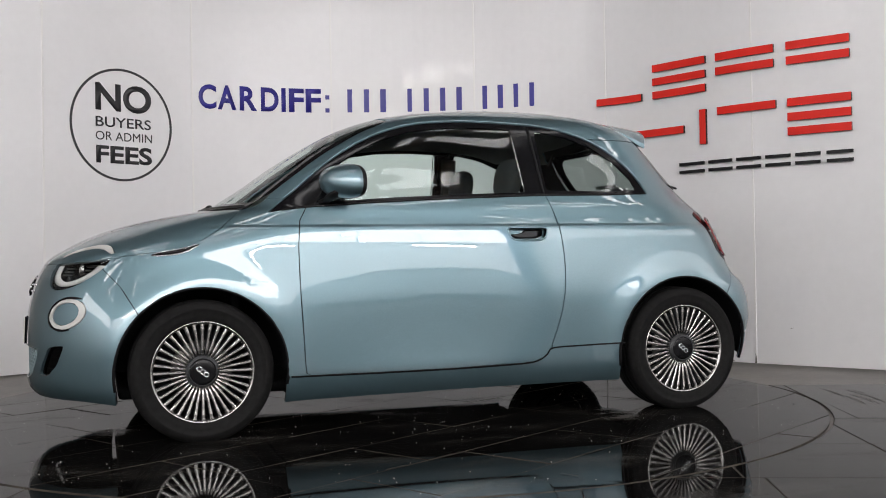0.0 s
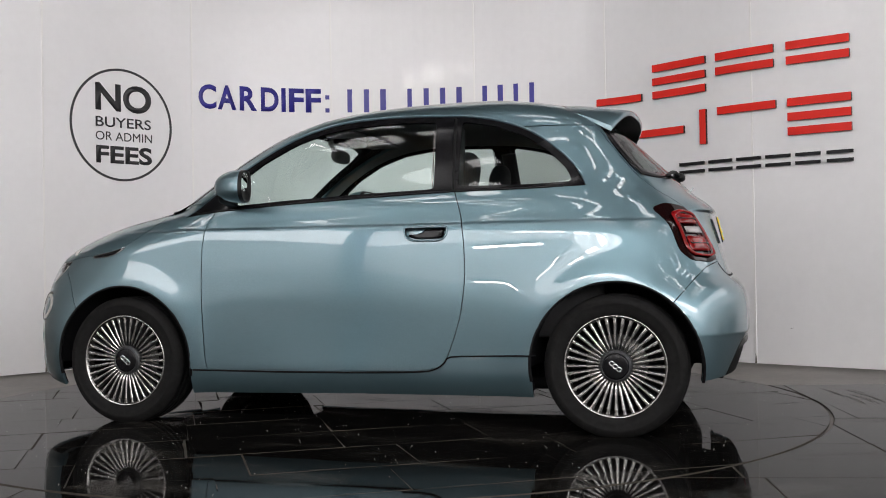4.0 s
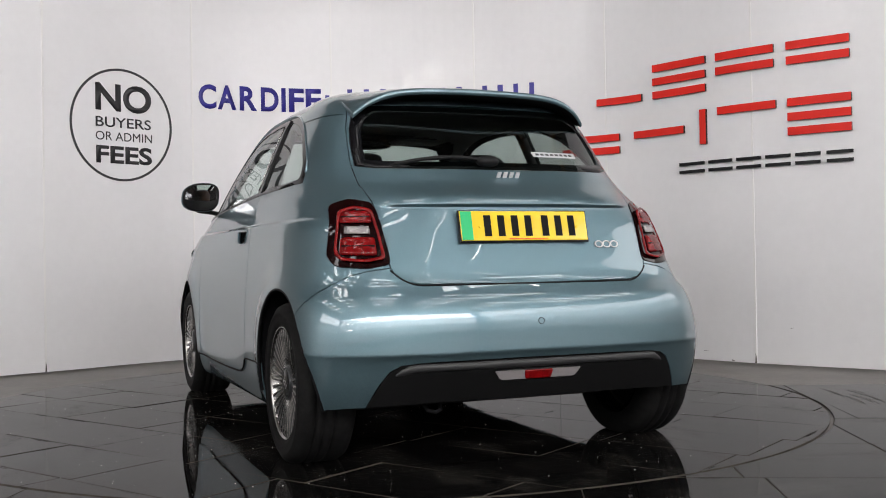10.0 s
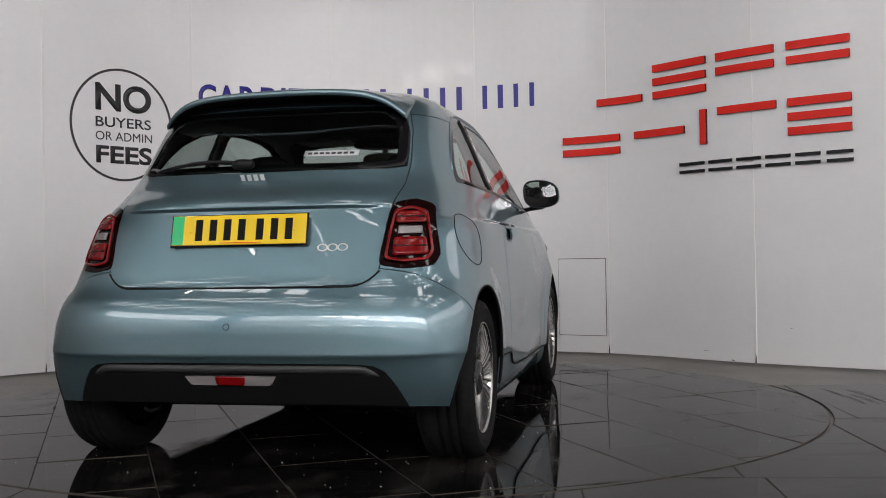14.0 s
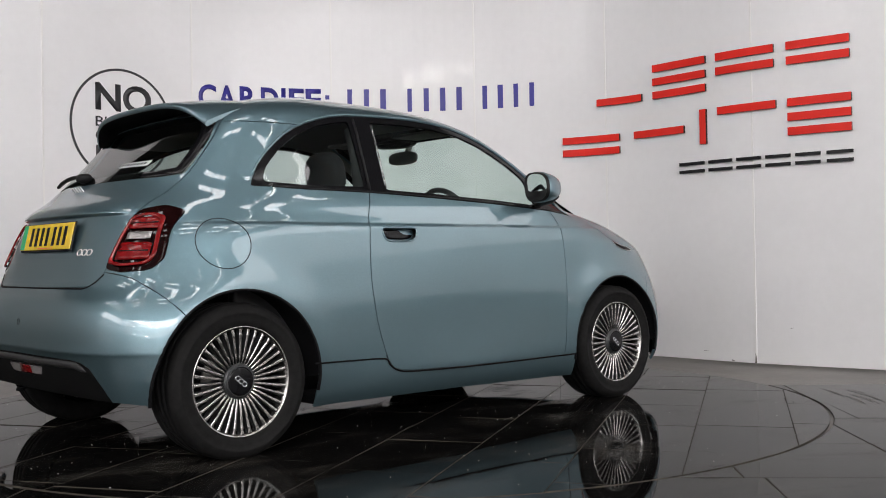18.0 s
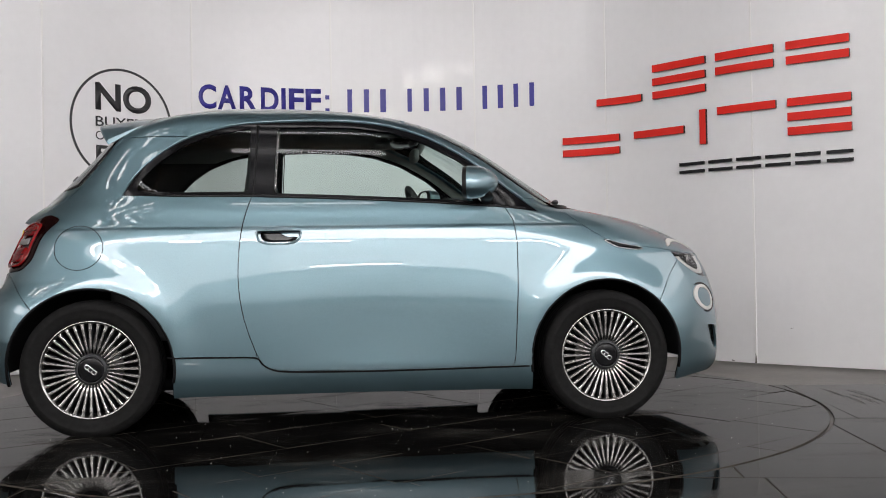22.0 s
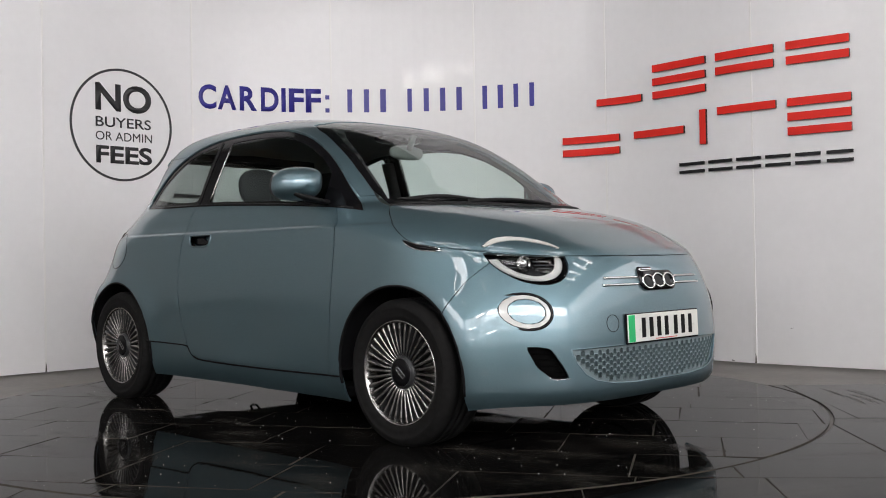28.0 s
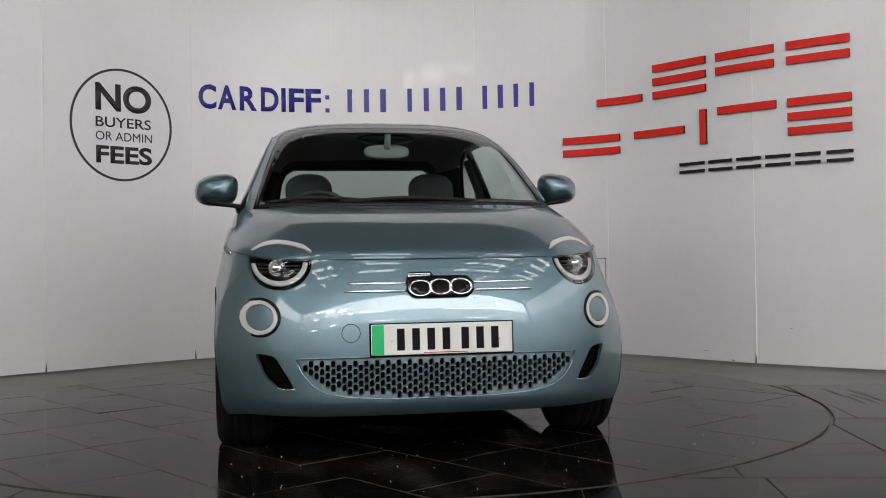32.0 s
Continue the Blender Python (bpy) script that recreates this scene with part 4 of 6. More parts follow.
def build_body(root):
    bm = body_half()
    base = bm.copy()
    base.normal_update()
    base.faces.ensure_lookup_table()
    tree = find_normals(base)
    side = lambda c: c.y > 0.40
    for c in (WHEEL_X, -WHEEL_X):
        cut(bm, arch_outline(c), "xz", side)
    cut(bm, HEM, "xz", lambda c: c.z < 0.4, False)
    cut(bm, DLO, "xz", lambda c: c.y > 0.42 and c.x < 0.95)
    cut(bm, DOOR_GLASS, "xz", side)
    cut(bm, QUARTER_GLASS, "xz", side)
    cut(bm, DOOR, "xz", side)
    cut(bm, HANDLE, "xz", side)
    cut(bm, SILL_REAR, "xz", side, False)
    cut(bm, SILL_FRONT, "xz", side, False)
    cut(bm, HOOD_EDGE, "xz", lambda c: c.x > 0.8, False)
    cut(bm, FENDER_SEAM, "xz", lambda c: c.y > 0.4 and c.x > 1, False)
    cut(bm, REAR_SEAM, "xz", lambda c: c.y > 0.4 and c.x < -1, False)
    cut(bm, SCREEN, "yz", lambda c: 0.2 < c.x < 1.25 and c.z > 0.95)
    for o in (HEADLIGHT, DRL_OUT, DRL_IN, EYELID, GRILLE, VENT):
        cut(bm, o, "yz", lambda c: c.x > 1.2)
    for o in (TAILLIGHT, DIFFUSER, REFLECTOR):
        cut(bm, o, "yz", lambda c: c.x < -1.15)
    for o in (REAR_GLASS, HATCH):
        cut(bm, o, "yz", lambda c: c.x < -0.78)
    bm.normal_update()
    groups = {}
    for f in bm.faces:
        groups.setdefault(region(f.calc_center_median(), f.normal), []).append(f)

    def normal_at(co):
        hit = tree.find_nearest(co)
        f = base.faces[hit[2]]
        vs = f.verts[:]
        ws = [1.0 / (1e-6 + (v.co - co).length ** 2) for v in vs]
        n = Vector((0, 0, 0))
        for v, w in zip(vs, ws):
            m = v.normal.copy()
            if abs(v.co.y) < 1e-6:
                m.y = 0
            n += m * w
        n.normalize()
        return n

    def skin(name, faces, mat, mirror, lip=0.010, gap=0.0014, push=0.0, both=False):
        """One panel as a mesh: skin with true normals, edges turned in. both: left and right halves in one."""
        own = bmesh.new()
        ids, nrm = {}, {}
        for f in faces:
            vs = []
            for v in f.verts:
                if v not in ids:
                    n = normal_at(v.co)
                    if abs(v.co.y) < 1e-6:
                        n.y = 0
                        n.normalize()
                    ids[v] = own.verts.new(v.co + n * push)
                    nrm[ids[v]] = n
                vs.append(ids[v])
            try:
                own.faces.new(vs)
            except ValueError:
                pass
        edge = [e for e in own.edges if e.is_boundary and not all(abs(v.co.y) < 1e-6 for v in e.verts)]
        rim = {v for e in edge for v in e.verts}
        if gap:
            for v in rim:
                inner = Vector((0, 0, 0))
                for f in v.link_faces:
                    inner += f.calc_center_median() - v.co
                inner -= nrm[v] * inner.dot(nrm[v])
                if abs(v.co.y) < 1e-6:
                    inner.y = 0
                if inner.length > 1e-6:
                    v.co += inner.normalized() * gap
        if lip:
            low = {}
            for v in rim:
                low[v] = own.verts.new(v.co - nrm[v] * lip)
            for e in edge:
                a, b = e.verts
                f = e.link_faces[0]
                order = [v for v in f.verts]
                k = order.index(a)
                if order[(k + 1) % len(order)] is b:
                    own.faces.new((b, a, low[a], low[b]))
                else:
                    own.faces.new((a, b, low[b], low[a]))
        for v in own.verts:
            v.index = -1
        own.verts.index_update()
        own.verts.ensure_lookup_table()
        verts = [v.co.copy() for v in own.verts]
        norms = [nrm.get(v) for v in own.verts]
        polys = [[v.index for v in f.verts] for f in own.faces]
        own.normal_update()
        flat = [f.normal.copy() for f in own.faces]
        own.free()

        def mesh(sides):
            vv, nn, pp, ff = [], [], [], []
            for s in sides:
                base_i = len(vv)
                vv += [Vector((c.x, c.y * s, c.z)) for c in verts]
                nn += [None if n is None else Vector((n.x, n.y * s, n.z)) for n in norms]
                for q, fn in zip(polys, flat):
                    pp.append([base_i + i for i in (q if s > 0 else q[::-1])])
                    ff.append(Vector((fn.x, fn.y * s, fn.z)))
            me = bpy.data.meshes.new(name)
            me.from_pydata(vv, [], pp)
            me.polygons.foreach_set("use_smooth", [True] * len(pp))
            loops = []
            for q, fn in zip(pp, ff):
                whole = all(nn[i] is not None for i in q)
                for i in q:
                    loops.append(tuple(nn[i]) if whole else tuple(fn))
            me.normals_split_custom_set(loops)
            me.materials.append(mat)
            return me
        made = []
        for sides in ([(1, -1)] if both else ([(1,), (-1,)] if mirror else [(1,)])):
            ob = new(name, mesh(sides))
            ob.parent = root
            made.append(ob)
        return made

    both = {"bonnet": PAINT, "front_bumper": PAINT, "rear_bumper": PAINT, "tailgate": PAINT, "roof": PAINT,
            "windscreen": GLASS, "rear_glass": GLASS_BACK, "diffuser": DIFFUSER_BLACK, "reflector": LAMP_CLEAR}
    pairs = {"door": PAINT, "front_wing": PAINT, "rear_wing": PAINT, "sill": PAINT, "door_glass": GLASS, "quarter_glass": GLASS_REAR, "window_trim": TRIM,
             "headlight": LENS, "running_light": LAMP_WHITE, "bumper_disc": PAINT, "eyelid": LAMP_WHITE, "side_vent": VENT_BLACK, "tail_light": LAMP_DARK_RED}
    for name, mat in both.items():
        if name in groups:
            glassy = name in ("windscreen", "rear_glass")
            LOOKS[name] = skin(name, groups[name], mat, False, lip=0.004 if glassy else 0.012, gap=0.0006 if glassy else 0.0024, push=-0.002 if glassy else 0.0, both=True)
    for name, mat in pairs.items():
        if name in groups:
            glassy = "glass" in name
            LOOKS[name] = skin(name, groups[name], mat, True, lip=0.004 if glassy else 0.010, gap=0.0006 if glassy or name == "window_trim" else 0.0024,
                               push={"window_trim": -0.003, "door_glass": -0.006, "quarter_glass": -0.005, "side_vent": -0.025, "sill": -0.007, "tail_light": 0.003, "running_light": 0.003, "eyelid": 0.0015}.get(name, 0.0))
    # cups behind the handles, near-black lining that puts shade into the panel gaps
    LOOKS["handle_cup"] = skin("handle_cup", groups["handle_cup"], PAINT, True, lip=0.0, gap=0.0, push=-0.03)
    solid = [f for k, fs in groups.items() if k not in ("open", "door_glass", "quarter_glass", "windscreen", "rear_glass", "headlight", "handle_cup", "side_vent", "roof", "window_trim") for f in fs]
    skin("gap_shade_lining", solid, SHELL, False, lip=0.0, gap=0.0, push=-0.016, both=True)
    roof = [f for k, fs in groups.items() if k in ("roof",) for f in fs]
    LOOKS["headlining"] = skin("headlining", roof, CABIN_PALE, False, lip=0.0, gap=0.0, push=-0.03, both=True)
    base.free()
    bm.free()


def wheel_parts(car, x, y):
    s = 1 if y > 0 else -1
    w = new("wheel")
    w.parent = car
    w.location = (x, y, WHEEL_Z)
    w.rotation_euler = (0, 0, 0 if s > 0 else math.pi)
    tagged(w, "black tyre on a fine multi-spoke alloy rim")
    return w


def wheel(car, x, y, first=[]):
    w = wheel_parts(car, x, y)
    if first:
        for name, me, m in first:
            ob = new(name, me)
            ob.parent = w
            ob.matrix_basis = m
        return
    # outer face towards +y, face plane at y = 0
    R = 0.303
    tyre = lathe([(0.212, -0.175), (0.235, -0.186), (0.268, -0.188), (0.290, -0.178), (0.300, -0.160), (R, -0.135), (R, -0.108), (R - 0.007, -0.106), (R - 0.007, -0.098), (R, -0.096),
                  (R + 0.001, -0.072), (R - 0.006, -0.070), (R - 0.006, -0.060), (R + 0.001, -0.058), (R, -0.036), (R - 0.007, -0.034), (R - 0.007, -0.026), (R, -0.024), (0.301, 0.000), (0.292, 0.018), (0.270, 0.030), (0.262, 0.0315), (0.260, 0.0295), (0.240, 0.030), (0.222, 0.026), (0.213, 0.018), (0.210, 0.008)], 96)
    for k in range(64):
        t = 2 * math.pi * k / 64
        for y0, y1 in ((-0.002, 0.016), (-0.156, -0.138)):
            own = box(-0.0055, 0.0055, y0, y1, -0.009, 0.0005)
            join(tyre, own, Matrix.Rotation(t, 4, "Y") @ Matrix.Translation((0, 0, 0.2925 if y0 > -0.1 else 0.2975)))
    parts = [part("tyre", tyre, RUBBER, w)]
    rim = lathe([(0.190, -0.165), (0.196, -0.10), (0.193, -0.03), (0.199, 0.000), (0.203, 0.012), (0.208, 0.020), (0.213, 0.022), (0.216, 0.018), (0.215, 0.008)], 96)
    parts.append(part("rim", rim, ALLOY, w))
    back = lathe([(0.03, -0.075), (0.17, -0.085), (0.192, -0.09)], 64)
    parts.append(part("wheel_well_disc", back, SHELL, w))
    disc = lathe([(0.06, -0.062), (0.128, -0.062), (0.130, -0.066), (0.128, -0.074)], 64)
    parts.append(part("brake_disc", disc, BRAKE, w))
    hub = lathe([(0.050, 0.004), (0.066, 0.002), (0.070, -0.006), (0.070, -0.03)], 48)
    parts.append(part("hub", hub, ALLOY_DARK, w))
    cap = lathe([(0.0005, 0.0125), (0.022, 0.0122), (0.048, 0.0105), (0.0560, 0.008), (0.0570, 0.002)], 48)
    parts.append(part("centre_cap", cap, TRIM, w))
    ring = lathe([(0.0555, 0.0085), (0.057, 0.0105), (0.0595, 0.0095), (0.0605, 0.004)], 48)
    parts.append(part("cap_ring", ring, ALLOY_DARK, w))
    mark = bmesh.new()
    for k in range(3):
        own = lathe([(0.0075, 0.0), (0.0095, 0.0012), (0.0115, 0.0)], 20)
        join(mark, own, Matrix.Translation((0.019 * (k - 1), 0.0125, 0.0)))
    bmesh.ops.transform(mark, matrix=Matrix.Rotation(radians(-40), 4, "Y"), verts=mark.verts[:])
    parts.append(part("cap_mark", mark, CHROME, w))
    # one spoke: a slim tapered blade with a bright face
    sp = bmesh.new()
    rows = []
    for r, hw, y1, y0 in ((0.062, 0.0028, -0.004, -0.030), (0.080, 0.0036, 0.004, -0.026), (0.092, 0.0052, 0.007, -0.024), (0.12, 0.0048, 0.010, -0.022), (0.16, 0.0052, 0.013, -0.018), (0.180, 0.0066, 0.015, -0.014), (0.192, 0.0056, 0.015, -0.010), (0.203, 0.0080, 0.015, -0.008)):
        rows.append([sp.verts.new(p) for p in ((-hw * 1.25, y0, r), (-hw, y1 - 0.0016, r), (-hw * 0.45, y1, r), (hw * 0.45, y1, r), (hw, y1 - 0.0016, r), (hw * 1.25, y0, r))])
    for a, b in zip(rows, rows[1:]):
        for k in range(5):
            sp.faces.new((a[k], a[k + 1], b[k + 1], b[k]))
    bmesh.ops.recalc_face_normals(sp, faces=sp.faces[:])
    spoke = part("spoke", sp, ALLOY_DARK, w, smooth=False)
    spoke.data.materials.append(ALLOY)
    for f in spoke.data.polygons:
        if f.index % 5 in (1, 2, 3):
            f.material_index = 1
    COUNT = 36
    for k in range(1, COUNT):
        ob = new("spoke", spoke.data)
        ob.parent = w
        ob.matrix_basis = Matrix.Rotation(2 * math.pi * k / COUNT, 4, "Y")
        parts.append(ob)
    parts.append(spoke)
    for o in parts:
        first.append((o.name.split(".")[0], o.data, o.matrix_basis.copy()))


def front_x(y, z):
    """The nose's skin at a place seen from the front."""
    w, n, m, e = float(HALF(z)), float(N_FRONT(z)), float(MID_FRONT(z)), float(NOSE(z))
    return m + (e - m) * max(0.0, 1 - (abs(y) / w) ** n) ** (1 / n)


def rear_x(y, z):
    w, n, m, e = float(HALF(z)), float(N_REAR(z)), float(MID_REAR(z)), float(TAIL(z))
    return m + (e - m) * max(0.0, 1 - (abs(y) / w) ** n) ** (1 / n) - tail_lip(y, z)


# ================= car: fittings =================
def skin_y(x, z):
    """Half-width of the skin at a place seen from the side."""
    w = float(HALF(z))
    mf, mr = float(MID_FRONT(z)), float(MID_REAR(z))
    y = w
    if x > mf:
        n, e = float(N_FRONT(z)), float(NOSE(z))
        y = w * max(0.0, 1 - ((x - mf) / (e - mf)) ** n) ** (1 / n) if x < e else 0.0
    elif x < mr:
        n, e = float(N_REAR(z)), float(TAIL(z))
        y = w * max(0.0, 1 - ((mr - x) / (mr - e)) ** n) ** (1 / n) if x > e else 0.0
    return y * (1 + swell(x, z) / w)


def top_z(x, y):
    """Height of the skin over a place of the plan."""
    lo, hi = 0.6, TOP
    for _ in range(40):
        m = (lo + hi) / 2
        if float(TAIL(m)) < x < float(NOSE(m)) and skin_y(x, m) > abs(y):
            lo = m
        else:
            hi = m
    return lo


def patch(poly, put, offset, rim=0.004, rings=(1.0, 0.66, 0.33)):
    """A domed piece over an outline, laid on the skin by put(a, b, offset), with a turned-down edge."""
    bm = bmesh.new()
    cx, cy = sum(p[0] for p in poly) / len(poly), sum(p[1] for p in poly) / len(poly)
    rows = [[bm.verts.new(put(cx + (p[0] - cx) * r, cy + (p[1] - cy) * r, offset)) for p in poly] for r in rings]
    low = [bm.verts.new(put(p[0], p[1], offset - rim)) for p in poly]
    n = len(poly)
    for a, b in zip([low] + rows, rows):
        for k in range(n):
            bm.faces.new((a[k], a[(k + 1) % n], b[(k + 1) % n], b[k]))
    c = bm.verts.new(put(cx, cy, offset))
    for k in range(n):
        bm.faces.new((rows[-1][k], rows[-1][(k + 1) % n], c))
    bmesh.ops.recalc_face_normals(bm, faces=bm.faces[:])
    return bm


def band(outer, inner, put, offset, rim=0.004):
    bm = bmesh.new()
    n = len(outer)
    mid = [((a[0] + b[0]) / 2, (a[1] + b[1]) / 2) for a, b in zip(outer, inner)]
    rows = [[bm.verts.new(put(p[0], p[1], o)) for p in line] for line, o in ((outer, offset - rim), (outer, offset), (mid, offset + 0.001), (inner, offset), (inner, offset - rim))]
    for a, b in zip(rows, rows[1:]):
        for k in range(n):
            bm.faces.new((a[k], a[(k + 1) % n], b[(k + 1) % n], b[k]))
    bmesh.ops.recalc_face_normals(bm, faces=bm.faces[:])
    return bm


def scaled(poly, s, dx=0.0, dy=0.0):
    cx, cy = sum(p[0] for p in poly) / len(poly), sum(p[1] for p in poly) / len(poly)
    return [(cx + dx + (p[0] - cx) * s, cy + dy + (p[1] - cy) * s) for p in poly]


def flipped(bm):
    for v in bm.verts:
        v.co.y = -v.co.y
    bmesh.ops.reverse_faces(bm, faces=bm.faces[:])
    return bm


def on_front(y, z, h):
    return Vector((front_x(y, z) + h, y, z))


def on_rear(y, z, h):
    return Vector((rear_x(y, z) - h, y, z))


def on_side(x, z, h, s=1):
    return Vector((x, s * (skin_y(x, z) + h), z))


def loop_tube(path, r, n=6):
    bm = bmesh.new()
    pts = [Vector(p) for p in path]
    m = len(pts)
    rings = []
    for i, p in enumerate(pts):
        d = (pts[(i + 1) % m] - pts[i - 1]).normalized()
        a = d.cross(Vector((0.3, 0.2, 0.9))).normalized()
        b = a.cross(d)
        rings.append([bm.verts.new(p + r * (math.cos(2 * math.pi * k / n) * a + math.sin(2 * math.pi * k / n) * b)) for k in range(n)])
    for i in range(m):
        a, b = rings[i], rings[(i + 1) % m]
        best = min(range(n), key=lambda o: sum((a[k].co - b[(k + o) % n].co).length for k in range(n)))
        for k in range(n):
            bm.faces.new((a[k], a[(k + 1) % n], b[(k + 1 + best) % n], b[(k + best) % n]))
    bmesh.ops.recalc_face_normals(bm, faces=bm.faces[:])
    return bm


def blob(cx, cy, cz, rx, ry, rz, e=2.6, n=20, bm=None):
    """A rounded block: a superellipsoid."""
    own = bmesh.new()
    bmesh.ops.create_uvsphere(own, u_segments=n * 2, v_segments=n, radius=1.0)
    for v in own.verts:
        c = v.co
        k = (abs(c.x) ** e + abs(c.y) ** e + abs(c.z) ** e) ** (1 / e)
        v.co = Vector((cx + rx * c.x / k, cy + ry * c.y / k, cz + rz * c.z / k))
    return own if bm is None else join(bm, own)


def spoiler(car):
    ys = np.linspace(-0.515, 0.515, 41)
    top, under = bmesh.new(), bmesh.new()
    rows, lows = [], []
    for y in ys:
        q = abs(y) / 0.515
        drop = 0.016 * q * q + 0.085 * q ** 6
        x0 = -0.86 - 0.10 * q ** 4
        z0 = top_z(x0, y) - 0.0005
        x1 = -1.208 + 0.030 * q * q + 0.050 * q ** 6
        z1 = 1.430 - drop
        row = []
        for k in range(8):
            t = k / 7
            x = x0 + (x1 - x0) * t
            z = z0 + (z1 - z0) * t + 0.016 * math.sin(math.pi * t) * (1 - 0.6 * q) + 0.006 * t ** 4
            z = max(z, min(top_z(x, y), z0) + 0.0025) if t < 0.6 else z
            row.append(top.verts.new((x, y, z)))
        for dx, dz in ((-0.006, -0.006), (-0.007, -0.016), (0.0, -0.024)):
            row.append(top.verts.new((x1 + dx, y, z1 + dz + 0.006)))
        rows.append(row)
        xb = -1.035 - 0.01 * q
        zb = min(top_z(xb - 0.02, y), z1 - 0.02)
        lows.append([under.verts.new((x1 + (xb - x1) * t, y, z1 - 0.018 + (zb - z1 + 0.018) * t + 0.012 * math.sin(math.pi * t))) for t in (0, 0.25, 0.5, 0.75, 1.0)])
    for bm, rr in ((top, rows), (under, lows)):
        for a, b in zip(rr, rr[1:]):
            for k in range(len(a) - 1):
                bm.faces.new((a[k], b[k], b[k + 1], a[k + 1]))
    for bm in (top, under):
        bmesh.ops.recalc_face_normals(bm, faces=bm.faces[:])
    for e in (0, -1):
        top.faces.new([top.verts.new(v.co) for v in rows[e]])
    part("roof_spoiler", top, PAINT, car)
    part("spoiler_underside", under, PLASTIC, car, "matt black underside of the spoiler")


def number_plate(car, m, sheet, label):
    """Plate in its own space: y along its width, z up, +x its face; first character end at +y for the rear."""
    e = part("number_plate", box(-0.003, 0.003, -0.26, 0.26, -0.0555, 0.0555, 0.0025), sheet, car, label, False)
    e.matrix_basis = m
    part("plate_holder", box(-0.008, -0.0032, -0.266, 0.266, -0.062, 0.060, 0.002), TRIM, e, smooth=False)
    part("green_flash", box(0.0032, 0.0042, -0.258, -0.214, -0.0535, 0.0535), PLATE_GREEN, e, smooth=False)
    y = -0.178
    for k in range(7):
        part("plain_bar", box(0.0032, 0.004, y + 0.011, y + 0.039, -0.0395, 0.0395), PLATE_BLACK, e, smooth=False)
        y += 0.0555 if k != 3 else 0.070
    for yy in (-0.185, 0.215):
        part("screw_cap", lathe([(0.0004, 0.0062), (0.004, 0.006), (0.0055, 0.0035)], 12, "x"), sheet, e).location = (0, yy, -0.005)
    part("small_print_bar", box(0.0032, 0.0037, -0.07, 0.09, -0.0505, -0.0475), SIGN_RED, e, smooth=False)


